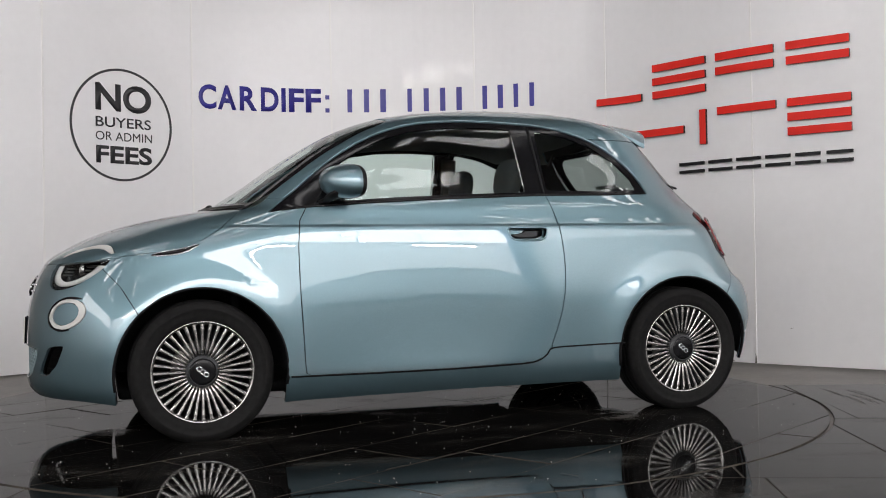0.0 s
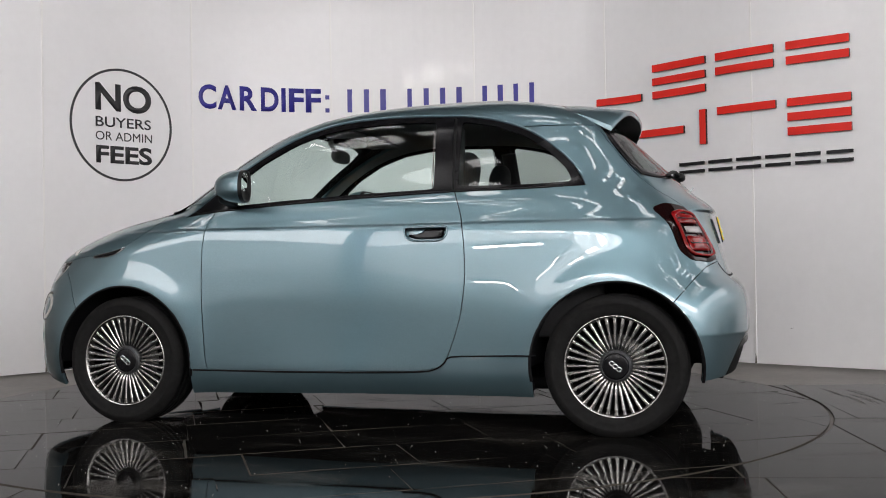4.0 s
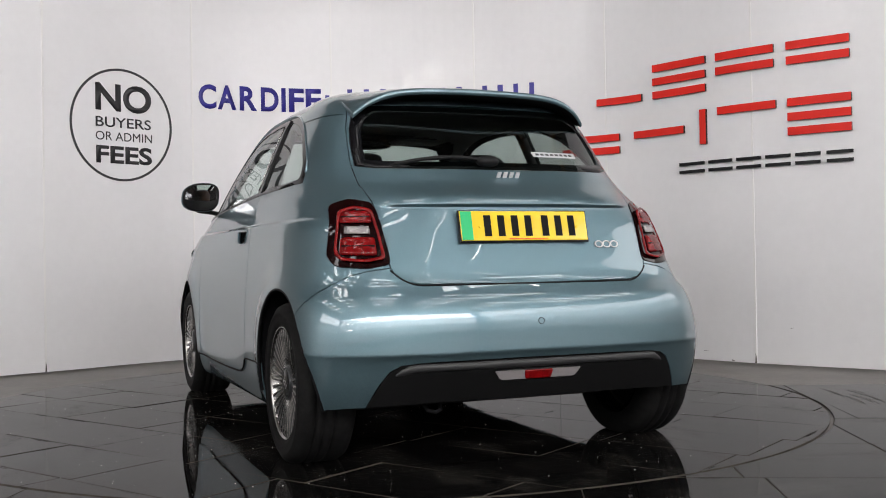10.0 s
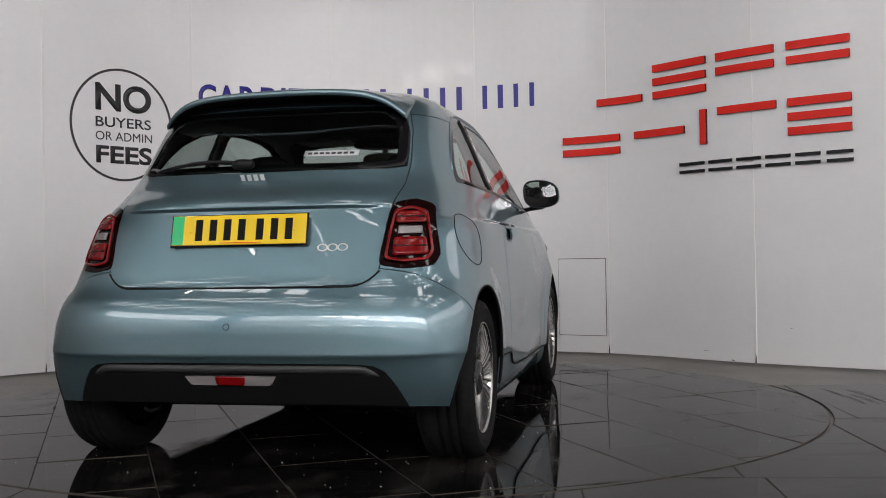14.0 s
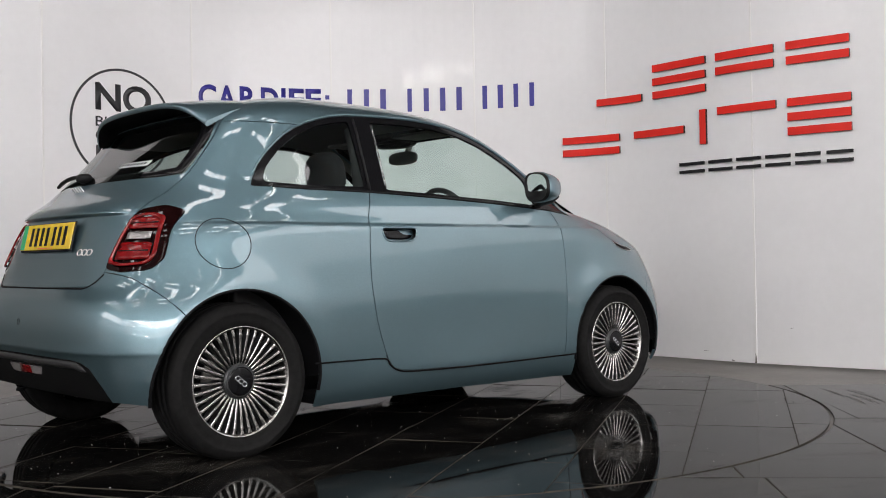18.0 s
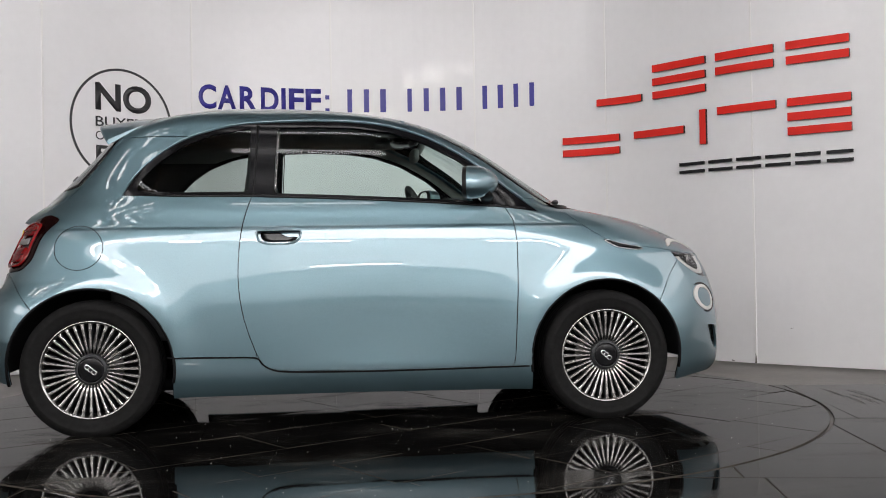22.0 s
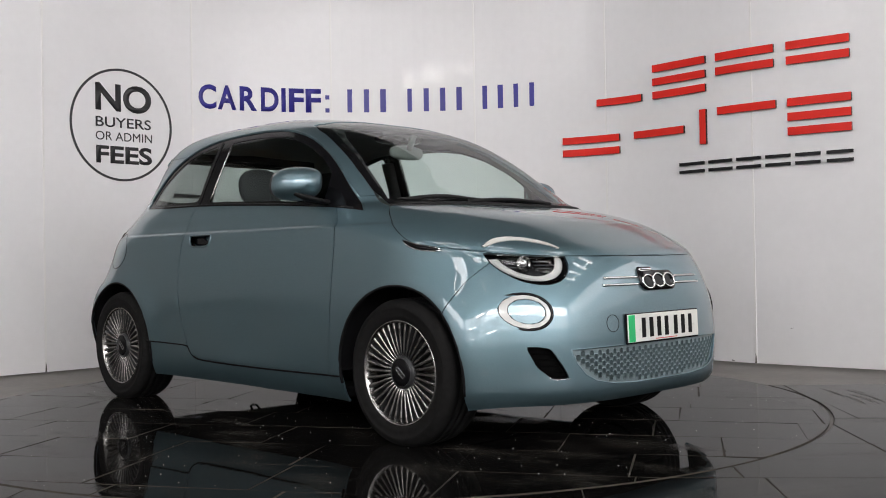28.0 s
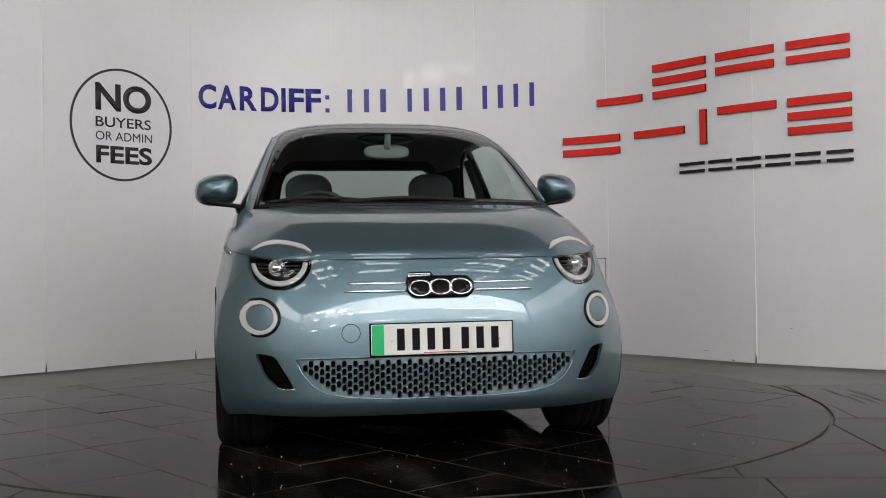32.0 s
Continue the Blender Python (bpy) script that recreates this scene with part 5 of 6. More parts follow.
def front_details(car):
    # lower grille: a lattice of rounded holes before a black plate
    bm = bmesh.new()
    cw, chh = 0.0197, 0.0285
    poly = [(-y, z) for y, z in GRILLE[1:-1]][::-1] + GRILLE[1:-1]
    small = scaled(poly, 0.985)

    def put(y, z, h):
        return Vector((front_x(y, z) + h, y, z))

    hull = sorted(poly, key=lambda p: math.atan2(p[1] - 0.33, p[0] * 0.3))

    def clip_cell(c):
        q = c
        for k in range(len(hull)):
            a, b = hull[k - 1], hull[k]
            f = lambda p: (b[0] - a[0]) * (p[1] - a[1]) - (b[1] - a[1]) * (p[0] - a[0]) >= 0

            def x(p, r):
                d0 = (b[0] - a[0]) * (p[1] - a[1]) - (b[1] - a[1]) * (p[0] - a[0])
                d1 = (b[0] - a[0]) * (r[1] - a[1]) - (b[1] - a[1]) * (r[0] - a[0])
                t = d0 / (d0 - d1)
                return (p[0] + (r[0] - p[0]) * t, p[1] + (r[1] - p[1]) * t)
            q = clip_polygon(q, f, x) if q else []
        return q

    for i in range(-28, 29):
        for j in range(-1, 8):
            cy, cz = i * cw, 0.236 + (j + (0.5 if i % 2 else 0.0)) * chh
            cell = [(cy - cw / 2, cz - chh / 2), (cy + cw / 2, cz - chh / 2), (cy + cw / 2, cz + chh / 2), (cy - cw / 2, cz + chh / 2)]
            if all(inside(p, small) for p in scaled(cell, 0.8)) and all(inside(p, poly) for p in cell):
                hw, hh = 0.0081, 0.0122
                hole = rounded([(cy - hw, cz - hh), (cy + hw, cz - hh), (cy + hw, cz + hh), (cy - hw, cz + hh)], 0.004, 1)
                o = [bm.verts.new(put(*p, -0.013)) for p in cell]
                t = [bm.verts.new(put(*p, -0.010)) for p in hole]
                d = [bm.verts.new(put(*p, -0.034)) for p in hole]
                for k in range(4):
                    a, b = t[2 * k], t[2 * k + 1]
                    bm.faces.new((o[k], b, a))
                    bm.faces.new((o[k], o[(k + 1) % 4], t[(2 * k + 2) % 8], b))
                for k in range(8):
                    bm.faces.new((t[k], t[(k + 1) % 8], d[(k + 1) % 8], d[k]))
            else:
                q = clip_cell(cell)
                if len(q) >= 3:
                    try:
                        bm.faces.new([bm.verts.new(put(*p, -0.012)) for p in q])
                    except ValueError:
                        pass
    bmesh.ops.recalc_face_normals(bm, faces=bm.faces[:])
    part("grille", bm, GRILLE_PAINT, car, "teal lattice grille with rounded holes", False)
    part("grille_backing", patch(poly, put, -0.05, 0.0), SHELL, car)
    part("grille_rim", loop_tube([put(*p, -0.003) for p in fine(poly, 0.03)], 0.0042), PAINT, car)
    # badge of three linked rings on a black base, with bright bars
    z0 = 0.652
    base = rounded([(-0.124, z0 + 0.028), (-0.115, z0 + 0.055), (-0.03, z0 + 0.055), (-0.03, z0 + 0.04), (0.10, z0 + 0.04), (0.124, z0 + 0.02), (0.124, z0 - 0.02), (0.10, z0 - 0.04), (-0.10, z0 - 0.04), (-0.124, z0 - 0.02)], 0.02, 3)
    b = part("badge", patch(base, on_front, 0.010, 0.014), TRIM, car, "black badge with three chrome rings")
    for k, c in enumerate((-0.075, 0.0, 0.075)):
        o, i = ellipse(c, z0 - (0.004 if k == 0 else 0), 0.044, 0.031, 28), ellipse(c, z0 - (0.004 if k == 0 else 0), 0.036, 0.024, 28)
        part("ring", band(o, i, on_front, 0.0145, 0.005), CHROME, b)
    part("ring_bar", band([(-0.118, z0 + 0.050), (-0.036, z0 + 0.050), (-0.036, z0 + 0.040), (-0.118, z0 + 0.036)], [(-0.113, z0 + 0.046), (-0.04, z0 + 0.046), (-0.04, z0 + 0.043), (-0.113, z0 + 0.042)], on_front, 0.0145, 0.005), CHROME, b)
    for s in (-1, 1):
        for dz in (-0.014, 0.014):
            part("chrome_bar", tube([on_front(s * y, z0 + dz, 0.001) for y in np.linspace(0.12, 0.335 + 0.015 * (dz < 0), 10)], 0.0058), CHROME, car, "slim chrome bar")
    part("tow_cover", loop_tube([on_front(*p, 0.0002) for p in NOSE_DISC], 0.0012), SHELL, car)
    number_plate(car, pose(1.893, 0, 0.464, 0, -2, 0), PLATE_WHITE, "white number plate with black bars and a green flash")
    # lamps
    for s in (1, -1):
        f = (lambda bm: bm) if s > 0 else flipped
        unit = part("headlamp_unit", f(patch(scaled(HEADLIGHT, 1.02), on_front, -0.062, -0.05)), TRIM, car, "round headlamp with a white light ring under a clear lens")
        arc = ellipse(0.578, 0.753, 0.104, 0.093, 20, -4, -176)
        inner = ellipse(0.578, 0.753, 0.087, 0.074, 20, -4, -176)
        part("light_ring", f(band(arc + inner[::-1][:1], inner + inner[::-1][:1], on_front, -0.010, 0.012)), LAMP_WHITE, unit, "white light guide")
        bowl = lathe([(0.0004, 0.010), (0.012, 0.0085), (0.020, 0.003), (0.024, -0.006)], 24, "x")
        part("projector", bowl, CHROME, unit).location = (front_x(0.585, 0.728) - 0.040, s * 0.585, 0.728)
        rim = lathe([(0.024, -0.004), (0.028, 0.004), (0.032, 0.004), (0.034, -0.01)], 24, "x")
        part("projector_rim", rim, ALLOY, unit).location = (front_x(0.585, 0.728) - 0.040, s * 0.585, 0.728)
        for z in (0.708, 0.721, 0.735):
            part("reflector_fin", f(tube([on_front(y, z, -0.035) for y in np.linspace(0.50, 0.56, 5)], 0.003)), ALLOY_DARK, unit)
            part("reflector_fin", f(tube([on_front(y, z + 0.006, -0.035) for y in np.linspace(0.61, 0.655, 5)], 0.003)), ALLOY_DARK, unit)
        part("lamp_outline", f(loop_tube([on_front(*p, 0.0006) for p in scaled(DRL_OUT, 1.07)], 0.0065)), TRIM, car)
        part("vent_edge", f(tube([on_front(y, z, -0.001) for y, z in spline([(0.669, 0.412), (0.640, 0.335), (0.592, 0.290), (0.53, 0.288)], 4)], 0.0018)), CHROME, car)
        for k in range(4):
            z = 0.315 + 0.024 * k
            part("vent_fin", f(tube([on_front(y, z, -0.018) for y in np.linspace(0.545 + 0.014 * k, 0.618 + 0.010 * k, 4)], 0.003, flat=0.4)), VENT_BLACK, car)
        # bright side flash at the bonnet's corner
        shape = [0.001, 0.005, 0.008, 0.009, 0.009, 0.009, 0.008, 0.007, 0.005, 0.001]
        flash = part("wing_flash", f(tube([on_side(x, hood_height(x) - 0.010, 0.0005) for x in np.linspace(1.165, 1.365, 10)], shape)), TRIM, car, "slim black and chrome flash on the wing")
        part("chrome_edge", f(tube([on_side(x, hood_height(x) - 0.012 - 0.9 * h, 0.003) for x, h in zip(np.linspace(1.17, 1.36, 10), shape)], 0.0026)), CHROME, flash)
        part("chrome_edge", f(tube([on_side(x, hood_height(x) - 0.008 + 0.9 * h, 0.003) for x, h in zip(np.linspace(1.17, 1.36, 10), shape)], 0.0016)), CHROME, flash)


def rear_details(car):
    number_plate(car, pose(-1.590, 0, 0.870, 0, 0, 180) @ pose(0, 0, 0, 0, -13, 0), PLATE_YELLOW, "yellow number plate with black bars and a green flash")
    for s in (1, -1):
        f = (lambda bm: bm) if s > 0 else flipped
        lamp = LOOKS["tail_light"][0 if s > 0 else 1]
        base = rounded([(0.543, 0.962), (0.61, 0.980), (0.672, 0.958), (0.694, 0.866), (0.716, 0.768), (0.700, 0.730), (0.60, 0.720), (0.52, 0.735), (0.530, 0.85)], 0.02, 3)
        part("red_ring", f(band(scaled(base, 0.80), scaled(base, 0.715), on_rear, 0.0190, 0.008)), LAMP_RED, lamp, "bright red light ring")
        part("upper_segment", f(patch(rounded([(0.566, 0.930), (0.655, 0.934), (0.664, 0.888), (0.566, 0.886)], 0.008, 2), on_rear, 0.0170, 0.006)), LAMP_RED, lamp)
        part("clear_segment", f(patch([(0.578, 0.874), (0.652, 0.875), (0.657, 0.848), (0.578, 0.846)], on_rear, 0.0180, 0.007)), LAMP_CLEAR, lamp, "clear reversing lamp")
        part("lower_segment", f(patch(rounded([(0.566, 0.834), (0.668, 0.835), (0.682, 0.772), (0.566, 0.768)], 0.010, 2), on_rear, 0.0170, 0.006)), LAMP_RED, lamp)
        part("segment_rib", f(patch([(0.570, 0.806), (0.672, 0.807), (0.673, 0.801), (0.570, 0.800)], on_rear, 0.0190, 0.004)), LAMP_DARK_RED, lamp)
        part("segment_rib", f(patch([(0.570, 0.912), (0.656, 0.914), (0.657, 0.908), (0.570, 0.906)], on_rear, 0.0190, 0.004)), LAMP_DARK_RED, lamp)
        for y in (0.60, 0.0):
            if y == 0.0 and s < 0:
                continue
            ring = ellipse(y, 0.525, 0.0115, 0.0115, 16)
            part("parking_sensor", f(loop_tube([on_rear(*p, 0.0002) for p in ring], 0.0012)), SHELL, car)
    part("reflector_red", patch(rounded([(-0.057, 0.349), (0.057, 0.349), (0.052, 0.316), (-0.052, 0.316)], 0.006, 2), on_rear, 0.002, 0.003), LAMP_RED, car, "red fog lamp")
    part("bumper_blade", tube([on_rear(y, 0.377 - 0.030 * step(0.47, 0.57, abs(y)), -0.006) for y in np.linspace(-0.565, 0.565, 48)], [0.003, 0.008, 0.013] + [0.017] * 42 + [0.013, 0.008, 0.003], 10), BLADE, car, "satin grey upper lip of the diffuser")
    part("tailgate_gap", tube([on_rear(y, 0.659 + 0.055 * max(0.0, (abs(y) - 0.42) / 0.105) ** 2.2, -0.001) for y in np.linspace(-0.525, 0.525, 60)], 0.0045, 6), SHELL, car)
    # lettering badges as plain shapes
    for k in range(4):
        y = 0.038 - 0.026 * k
        part("badge_bar", box(-0.002, 0.003, -0.008, 0.008, -0.022, 0.022, 0.001), BADGE, car, smooth=False).matrix_basis = Matrix.Translation(on_rear(y, 1.062, 0.004)) @ Matrix.Rotation(radians(-38), 4, "Y")
    for k in range(3):
        o = ellipse(-0.318 - 0.036 * k, 0.800, 0.0200, 0.0140, 20)
        part("badge_ring", band(o, scaled(o, 0.68), on_rear, 0.004, 0.003), BADGE, car)
    # wiper on the rear glass
    hubp = on_rear(0.06, 1.125, 0.018)
    part("rear_wiper_hub", blob(hubp.x, hubp.y, hubp.z, 0.03, 0.045, 0.022, 2.4, 10), PLASTIC, car)
    part("rear_wiper", tube([on_rear(y, z, 0.022) for y, z in spline([(0.07, 1.130), (0.20, 1.140), (0.34, 1.128), (0.44, 1.108)], 4)], [0.016] + [0.014] * 6 + [0.012] * 3 + [0.010] * 2 + [0.006], flat=0.6), PLASTIC, car, "black rear wiper arm")
    part("glass_sticker", patch([(-0.165, 1.176), (-0.375, 1.176), (-0.375, 1.153), (-0.165, 1.153)], on_rear, 0.0015, 0.001), BADGE, car, "white strip sticker on the rear glass")
    for k in range(8):
        y = -0.180 - 0.023 * k
        part("sticker_bar", patch([(y, 1.169), (y - 0.016, 1.169), (y - 0.016, 1.160), (y, 1.160)], on_rear, 0.0024, 0.0005), INK_BLACK, car)
    rim = [(-y, z) for y, z in REAR_GLASS[1:-1]][::-1] + REAR_GLASS[1:-1]
    rim = fine(rim, 0.05)
    core = [(y * 0.93, 1.122 + (z - 1.092) * (1.350 - 1.122) / (1.385 - 1.092)) for y, z in rim]
    part("glass_border", band(rim, core, on_rear, -0.007, 0.001), TRIM, car, "black printed border of the rear glass")


def side_details(car):
    for s in (1, -1):
        f = (lambda bm: bm) if s > 0 else flipped
        joint = spline([(-0.83, 0.336), (-0.62, 0.331), (-0.455, 0.326), (-0.425, 0.300), (-0.385, 0.273), (-0.30, 0.258), (0.037, 0.251), (0.40, 0.250), (0.70, 0.252), (0.79, 0.254)], 3)
        part("sill_joint", f(tube([on_side(x, z, -0.002) for x, z in joint], 0.0042, 6)), SHELL, car)
        part("handle_rim", f(loop_tube([on_side(*p, -0.001) for p in fine(HANDLE, 0.03)], 0.005)), PAINT, car)
        part("handle_paddle", f(patch(rounded([(-0.425, 0.884), (-0.335, 0.884), (-0.325, 0.872), (-0.30, 0.864), (-0.258, 0.862), (-0.262, 0.852), (-0.29, 0.843), (-0.39, 0.843), (-0.418, 0.852)], 0.006, 2), on_side, -0.020, 0.012)), TRIM, car, "recessed door handle")
        part("belt_strip", f(tube([on_side(x, z + 0.004, 0.000) for x, z in BELT[1:-1]], 0.006, flat=1.2)), TRIM, car, "black strip under the side windows")
        part("drip_rail", f(tube([on_side(x, z + 0.006, 0.000) for x, z in ROOFLINE[1:-1]], 0.005)), PAINT, car)
        # pillar strip between the door glass and the quarter glass
        part("pillar_strip", f(tube([on_side(-0.455 + 0.02 * t, 1.06 + 0.33 * t, -0.001) for t in np.linspace(0, 1, 8)], 0.0055)), PLASTIC, car)
        part("glass_edge", f(tube([on_side(-0.356 + 0.018 * t, 1.075 + 0.297 * t, -0.003) for t in np.linspace(0, 1, 8)], 0.003)), ALLOY, car)
        # door mirror
        def section(x, k, n=28):
            out = []
            for i in range(n):
                t = 2 * math.pi * i / n
                c, q = math.cos(t), math.sin(t)
                y = 0.848 + k * 0.102 * math.copysign(abs(c) ** 0.78, c) - 0.012 * k * q
                out.append((x - 0.24 * (y - 0.80), y, 1.100 + k * 0.077 * math.copysign(abs(q) ** 0.72, q) * (1.0 - 0.10 * c)))
            return out

        def shell(levels):
            bm = bmesh.new()
            rings = [[bm.verts.new(p) for p in section(x, k)] for x, k in levels]
            for p, q in zip(rings, rings[1:]):
                for i in range(len(p)):
                    bm.faces.new((p[i], p[(i + 1) % len(p)], q[(i + 1) % len(p)], q[i]))
            bm.faces.new(rings[-1])
            bmesh.ops.recalc_face_normals(bm, faces=bm.faces[:])
            return f(bm)

        front = [(0.528 + 0.135 * t, max(0.03, (1 - t ** 2.2)) ** 0.46) for t in (0, 0.12, 0.25, 0.4, 0.55, 0.68, 0.8, 0.88, 0.94, 0.98, 1.0)]
        arm = part("door_mirror", shell([(0.522, 0.96)] + front), PAINT, car, "teal door mirror with a black foot")
        part("mirror_frame", shell([(0.524, 0.975), (0.508, 0.955), (0.505, 0.93), (0.509, 0.87), (0.516, 0.86)]), PLASTIC, arm)
        part("mirror_base", f(tube([(0.62, 0.725, 1.012), (0.61, 0.77, 1.022), (0.60, 0.84, 1.034), (0.59, 0.90, 1.052)], [0.032, 0.024, 0.034, 0.018], 10, flat=0.45)), PLASTIC, arm)
        pane = shell([(0.5215, 0.85), (0.5210, 0.5), (0.5209, 0.05)])
        for v in pane.verts:
            v.co.x -= 0.05 * (v.co.z - 1.100) + 0.006
        part("mirror_glass", pane, MIRROR, arm, smooth=False)
        # arch edges and liners
        for c in (WHEEL_X, -WHEEL_X):
            path = [on_side(c + (ARCH_R + 0.001) * math.cos(t), WHEEL_Z - 0.004 + (ARCH_R + 0.001) * math.sin(t), -0.006) for t in np.linspace(radians(-10), radians(190), 40)]
            part("arch_lip", f(tube(path, 0.007)), SHELL, car)
            well = bmesh.new()
            rows = []
            for t in np.linspace(radians(-2), radians(182), 24):
                x, z = c + 0.366 * math.cos(t), WHEEL_Z + 0.366 * math.sin(t)
                outer = max(0.56, skin_y(x, max(0.11, z)) - 0.02)
                rows.append([well.verts.new((x, y, z)) for y in (0.50, outer)])
            for a, b in zip(rows, rows[1:]):
                well.faces.new((a[0], a[1], b[1], b[0]))
            well.faces.new([r[0] for r in rows])
            part("wheel_arch_liner", f(well), SHELL, car)
    part("charge_flap", loop_tube([on_side(*p, 0.0002, -1) for p in FLAP], 0.0018), SHELL, car, "round charging flap outline")


def underside(car):
    part("floor_pan", box(-1.15, 1.50, -0.60, 0.60, 0.165, 0.22, 0.02), SHELL, car)
    part("side_floor", box(-0.78, 0.78, -0.76, 0.76, 0.155, 0.20, 0.01), SHELL, car)
    part("rear_beam", box(-1.35, -1.0, -0.60, 0.60, 0.25, 0.36, 0.03), SHELL, car)
    part("tow_eye", tube([(-1.50, 0.40, 0.30), (-1.54, 0.395, 0.235), (-1.57, 0.39, 0.212), (-1.585, 0.365, 0.206), (-1.57, 0.34, 0.212), (-1.54, 0.335, 0.235), (-1.50, 0.33, 0.30)], 0.008), SHELL, car)
    part("firewall", box(0.98, 1.02, -0.62, 0.62, 0.2, 0.93, 0.01), SHELL, car)
    part("boot_wall", box(-1.40, -1.15, -0.50, 0.50, 0.30, 0.88, 0.02), SHELL, car)


def cabin(car):
    dash = bmesh.new()
    box(0.50, 0.98, -0.64, 0.64, 0.60, 0.955, 0.06, 4, dash)
    part("dashboard", dash, CABIN, car, "dark dashboard")
    part("scuttle", box(0.90, 1.07, -0.60, 0.60, 0.93, 0.975, 0.015), PLASTIC, car)
    part("instrument_pod", blob(0.50, -0.35, 0.985, 0.10, 0.15, 0.07, 2.6, 14), CABIN, car)
    part("screen_panel", box(0.46, 0.475, -0.13, 0.13, 0.90, 1.01, 0.006), TRIM, car)
    wheel_bm = lathe([(0.178 + 0.014 * math.cos(t), 0.014 * math.sin(t)) for t in np.linspace(0, 2 * math.pi, 11)], 40, "x")
    sw = part("steering_wheel", wheel_bm, CABIN, car, "dark steering wheel")
    sw.matrix_basis = Matrix.Translation((0.36, -0.35, 0.945)) @ Matrix.Rotation(radians(-24), 4, "Y")
    hubw = part("wheel_boss", blob(0, 0, 0, 0.025, 0.065, 0.05, 2.5, 10), CABIN, sw)
    for a in (0, 180, 270):
        part("wheel_spoke", tube([(0, 0, 0), (0, 0.17 * math.cos(radians(a)), 0.17 * math.sin(radians(a)))], 0.014, flat=0.5), CABIN, sw)
    for y in (-0.36, 0.36):
        seat = part("front_seat", blob(-0.02, y, 0.46, 0.26, 0.235, 0.10, 3.5, 14), SEAT, car, "dark grey front seat")
        back = blob(0, 0, 0, 0.075, 0.235, 0.31, 3.2, 16)
        part("backrest", back, SEAT, seat).matrix_basis = Matrix.Translation((-0.33, y, 0.78)) @ Matrix.Rotation(radians(-14), 4, "Y")
        part("headrest", blob(0, 0, 0, 0.050, 0.135, 0.105, 2.6, 14), SEAT, seat).matrix_basis = Matrix.Translation((-0.425, y, 1.155)) @ Matrix.Rotation(radians(-10), 4, "Y")
        for d in (-0.05, 0.05):
            part("headrest_post", tube([(-0.40, y + d, 1.02), (-0.42, y + d, 1.12)], 0.006), ALLOY, seat)
    bench = part("rear_seat", blob(-0.80, 0, 0.48, 0.24, 0.56, 0.09, 4, 14), SEAT, car, "dark grey rear bench")
    part("backrest", blob(0, 0, 0, 0.07, 0.56, 0.25, 4, 14), SEAT, bench).matrix_basis = Matrix.Translation((-1.03, 0, 0.74)) @ Matrix.Rotation(radians(-16), 4, "Y")
    for y in (-0.28, 0.28):
        part("headrest", blob(0, 0, 0, 0.045, 0.115, 0.075, 2.6, 12), SEAT, bench).matrix_basis = Matrix.Translation((-1.10, y, 1.045)) @ Matrix.Rotation(radians(-10), 4, "Y")
    part("parcel_shelf", box(-1.38, -1.12, -0.52, 0.52, 0.945, 0.965, 0.008), CABIN, car)
    mir = part("cabin_mirror", blob(0.36, 0.0, 1.305, 0.022, 0.115, 0.036, 3.0, 12), CABIN_PALE, car, "pale rear-view mirror housing")
    part("mirror_stem", tube([(0.38, 0, 1.32), (0.42, 0, 1.39)], 0.016), CABIN_PALE, mir)
    part("sensor_housing", blob(0.305, 0.0, 1.378, 0.075, 0.15, 0.026, 2.4, 12), TRIM, car, "black sensor housing behind the screen")
    for s in (1, -1):
        f = (lambda bm: bm) if s > 0 else flipped
        part("door_card", f(box(-0.46, 0.70, 0.665, 0.715, 0.30, 1.005, 0.02)), CABIN, car)
        part("rear_side_trim", f(box(-1.10, -0.48, 0.60, 0.665, 0.40, 1.045, 0.02)), CABIN, car)
        part("pillar_lining", f(tube([(-0.455, 0.690, 1.04), (-0.445, 0.648, 1.18), (-0.43, 0.585, 1.34)], [0.05, 0.042, 0.045], 8, flat=0.5)), CABIN, car)
        part("sun_visor", f(box(0.16, 0.34, 0.14, 0.42, 1.385, 1.40, 0.006)), CABIN_PALE, car)
    # screen wipers
    for y0, y1, z0 in ((0.28, -0.30, 0.0), (-0.22, -0.62, 0.004)):
        path = []
        for t in np.linspace(0, 1, 12):
            y = y0 + (y1 - y0) * t
            z = 1.012 + 0.016 * math.sin(math.pi * min(1, t * 1.1)) + z0
            path.append((front_x(y, z) + 0.014, y, z))
        part("screen_wiper", tube(path, [0.013] + [0.010] * 10 + [0.006], flat=0.9), PLASTIC, car, "black screen wiper")
    rim = [(-y, z) for y, z in SCREEN[1:-1]][::-1] + SCREEN[1:-1]
    rim = fine(rim, 0.05)
    core = [(y * 0.945, 1.020 + (z - 0.985) * (1.378 - 1.020) / (1.438 - 0.985)) for y, z in rim]
    part("screen_border", band(rim, core, on_front, -0.006, 0.001), TRIM, car, "black printed border of the windscreen")
    part("windscreen_cowl", tube([(front_x(y, 1.000) - 0.004, y, 0.996) for y in np.linspace(-0.64, 0.64, 30)], 0.016, flat=0.7), PLASTIC, car)


def build_car():
    car = thing("car", "small teal metallic three-door electric hatchback on the turntable", "car")
    build_body(car)
    for x in (WHEEL_X, -WHEEL_X):
        for y in (0.796, -0.796):
            wheel(car, x, y)
    spoiler(car)
    front_details(car)
    rear_details(car)
    side_details(car)
    underside(car)
    cabin(car)
    # the car stands a little off the turntable's centre
    for ob in car.children:
        ob.matrix_basis = pose(-0.162, 0.024, 0) @ ob.matrix_basis
    return car


car = build_car()


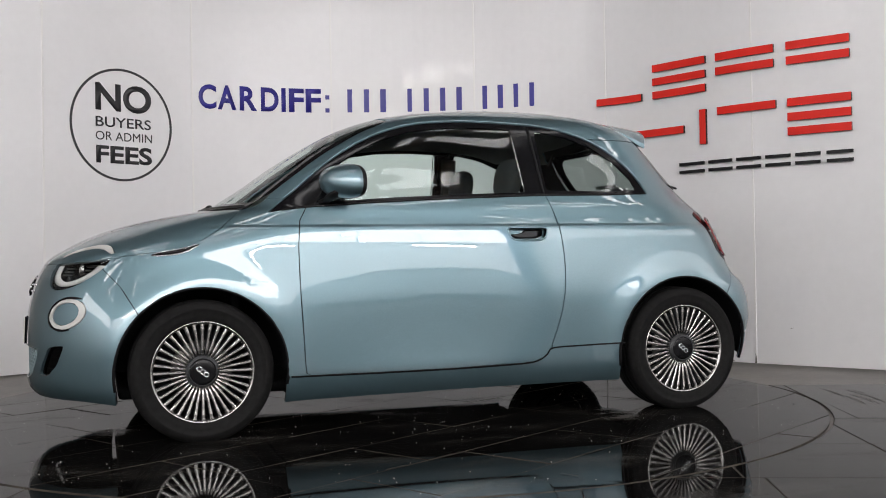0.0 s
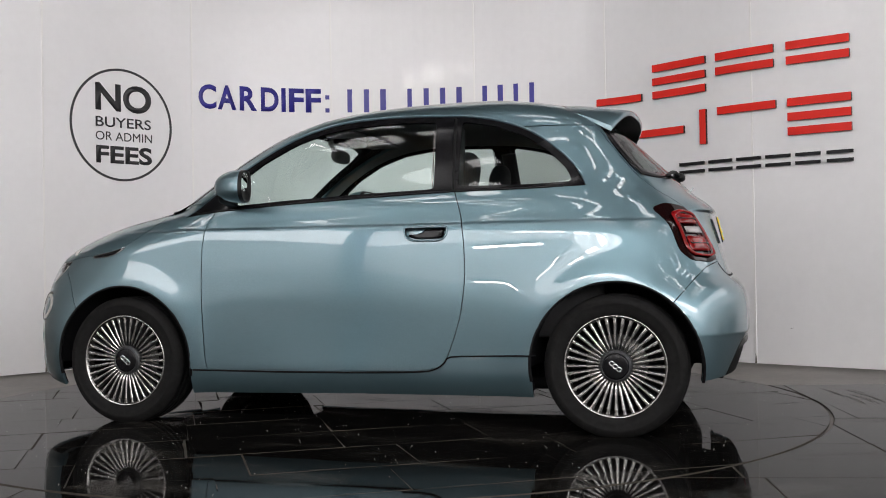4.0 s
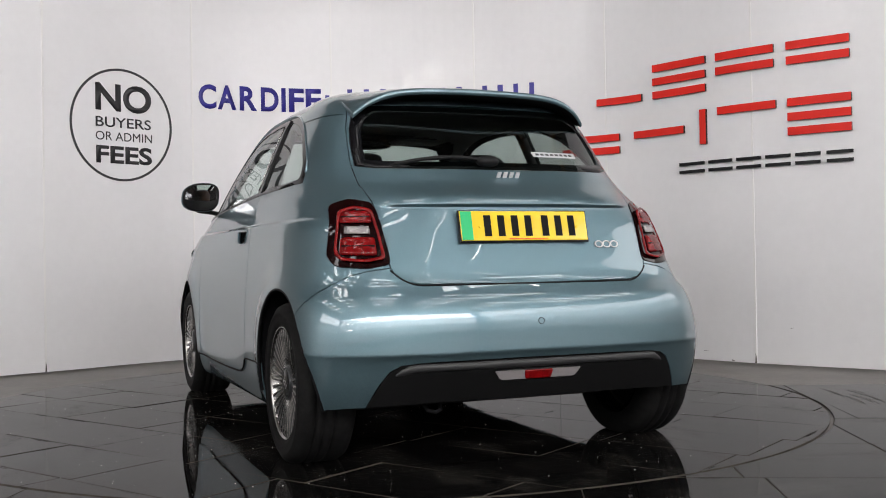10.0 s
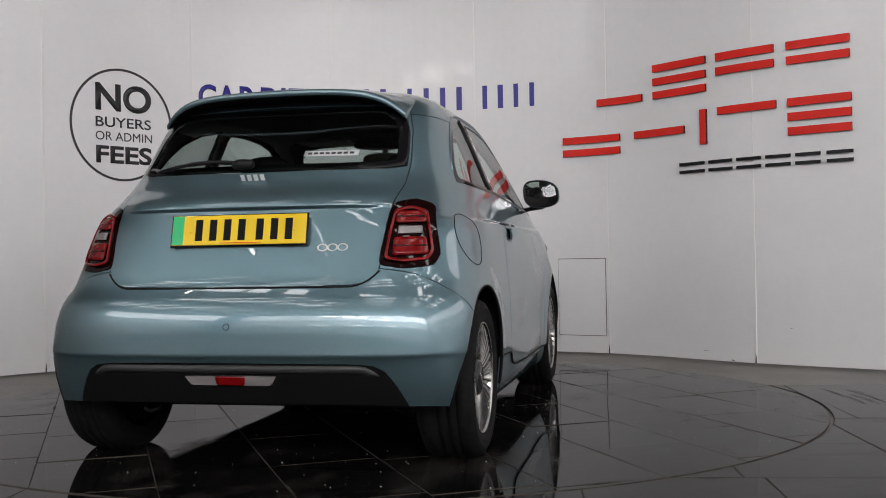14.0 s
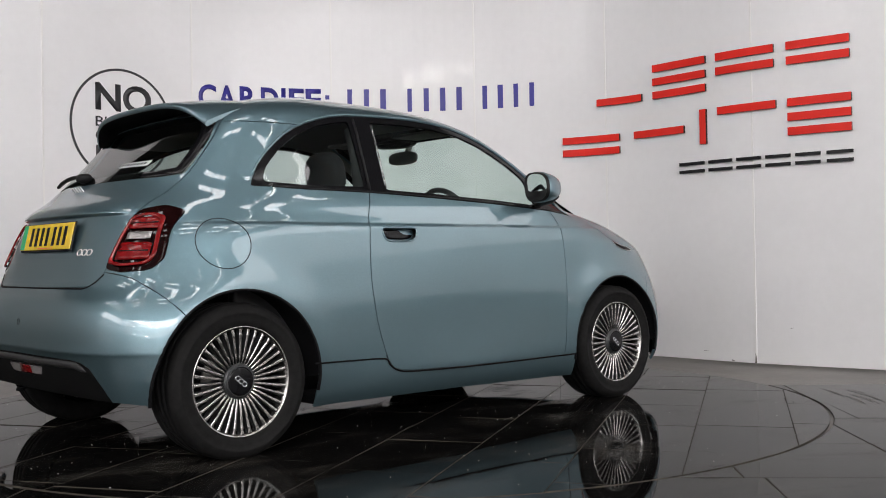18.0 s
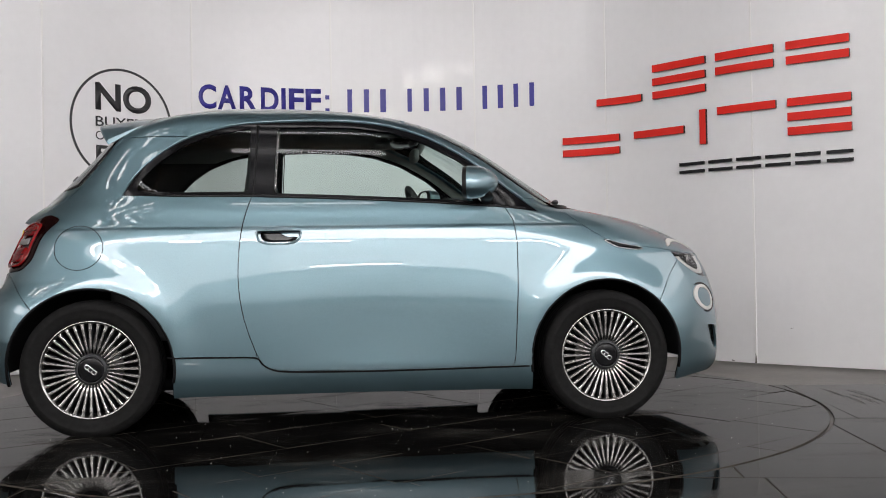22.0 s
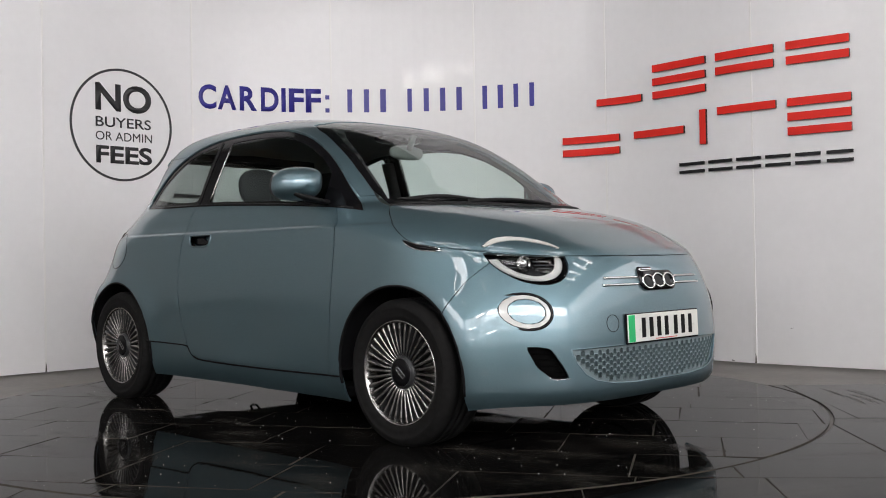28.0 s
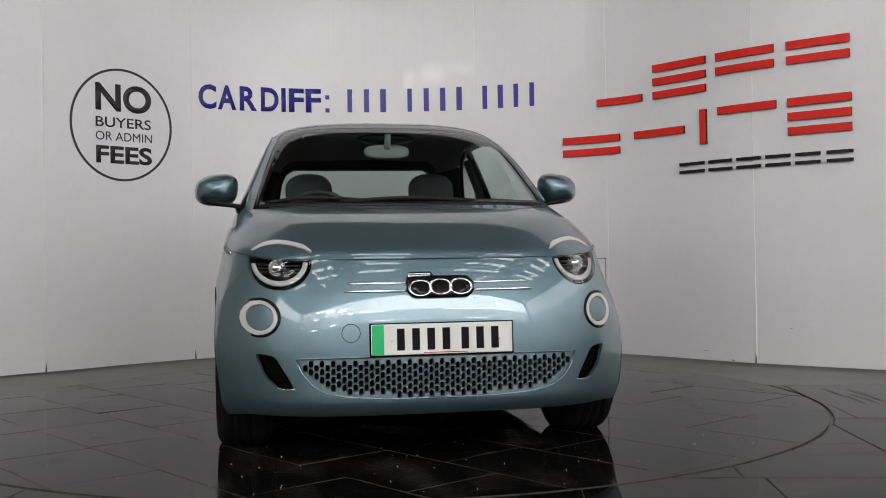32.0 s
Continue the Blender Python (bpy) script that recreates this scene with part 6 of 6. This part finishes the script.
# ================= what moves: the turntable and the car on it turn once, evenly =================
def motions():
    turns = smooth_table([(0, 195.11), (2, 177.93), (4, 160.75), (6, 143.51), (8, 126.16), (10, 108.75), (12, 91.43), (14, 73.95), (16, 56.39),
                          (18, 38.89), (20, 21.47), (22, 4.05), (24, -13.40), (26, -30.86), (28, -48.34), (30, -65.86), (32, -83.31)])
    walk(car, [(t, pose(0, 0, 0, 0, 0, float(turns(t)))) for t in range(33)])
    walk(table, [(t, pose(0, 0, 0, 0, 0, float(turns(t)))) for t in range(33)])


motions()
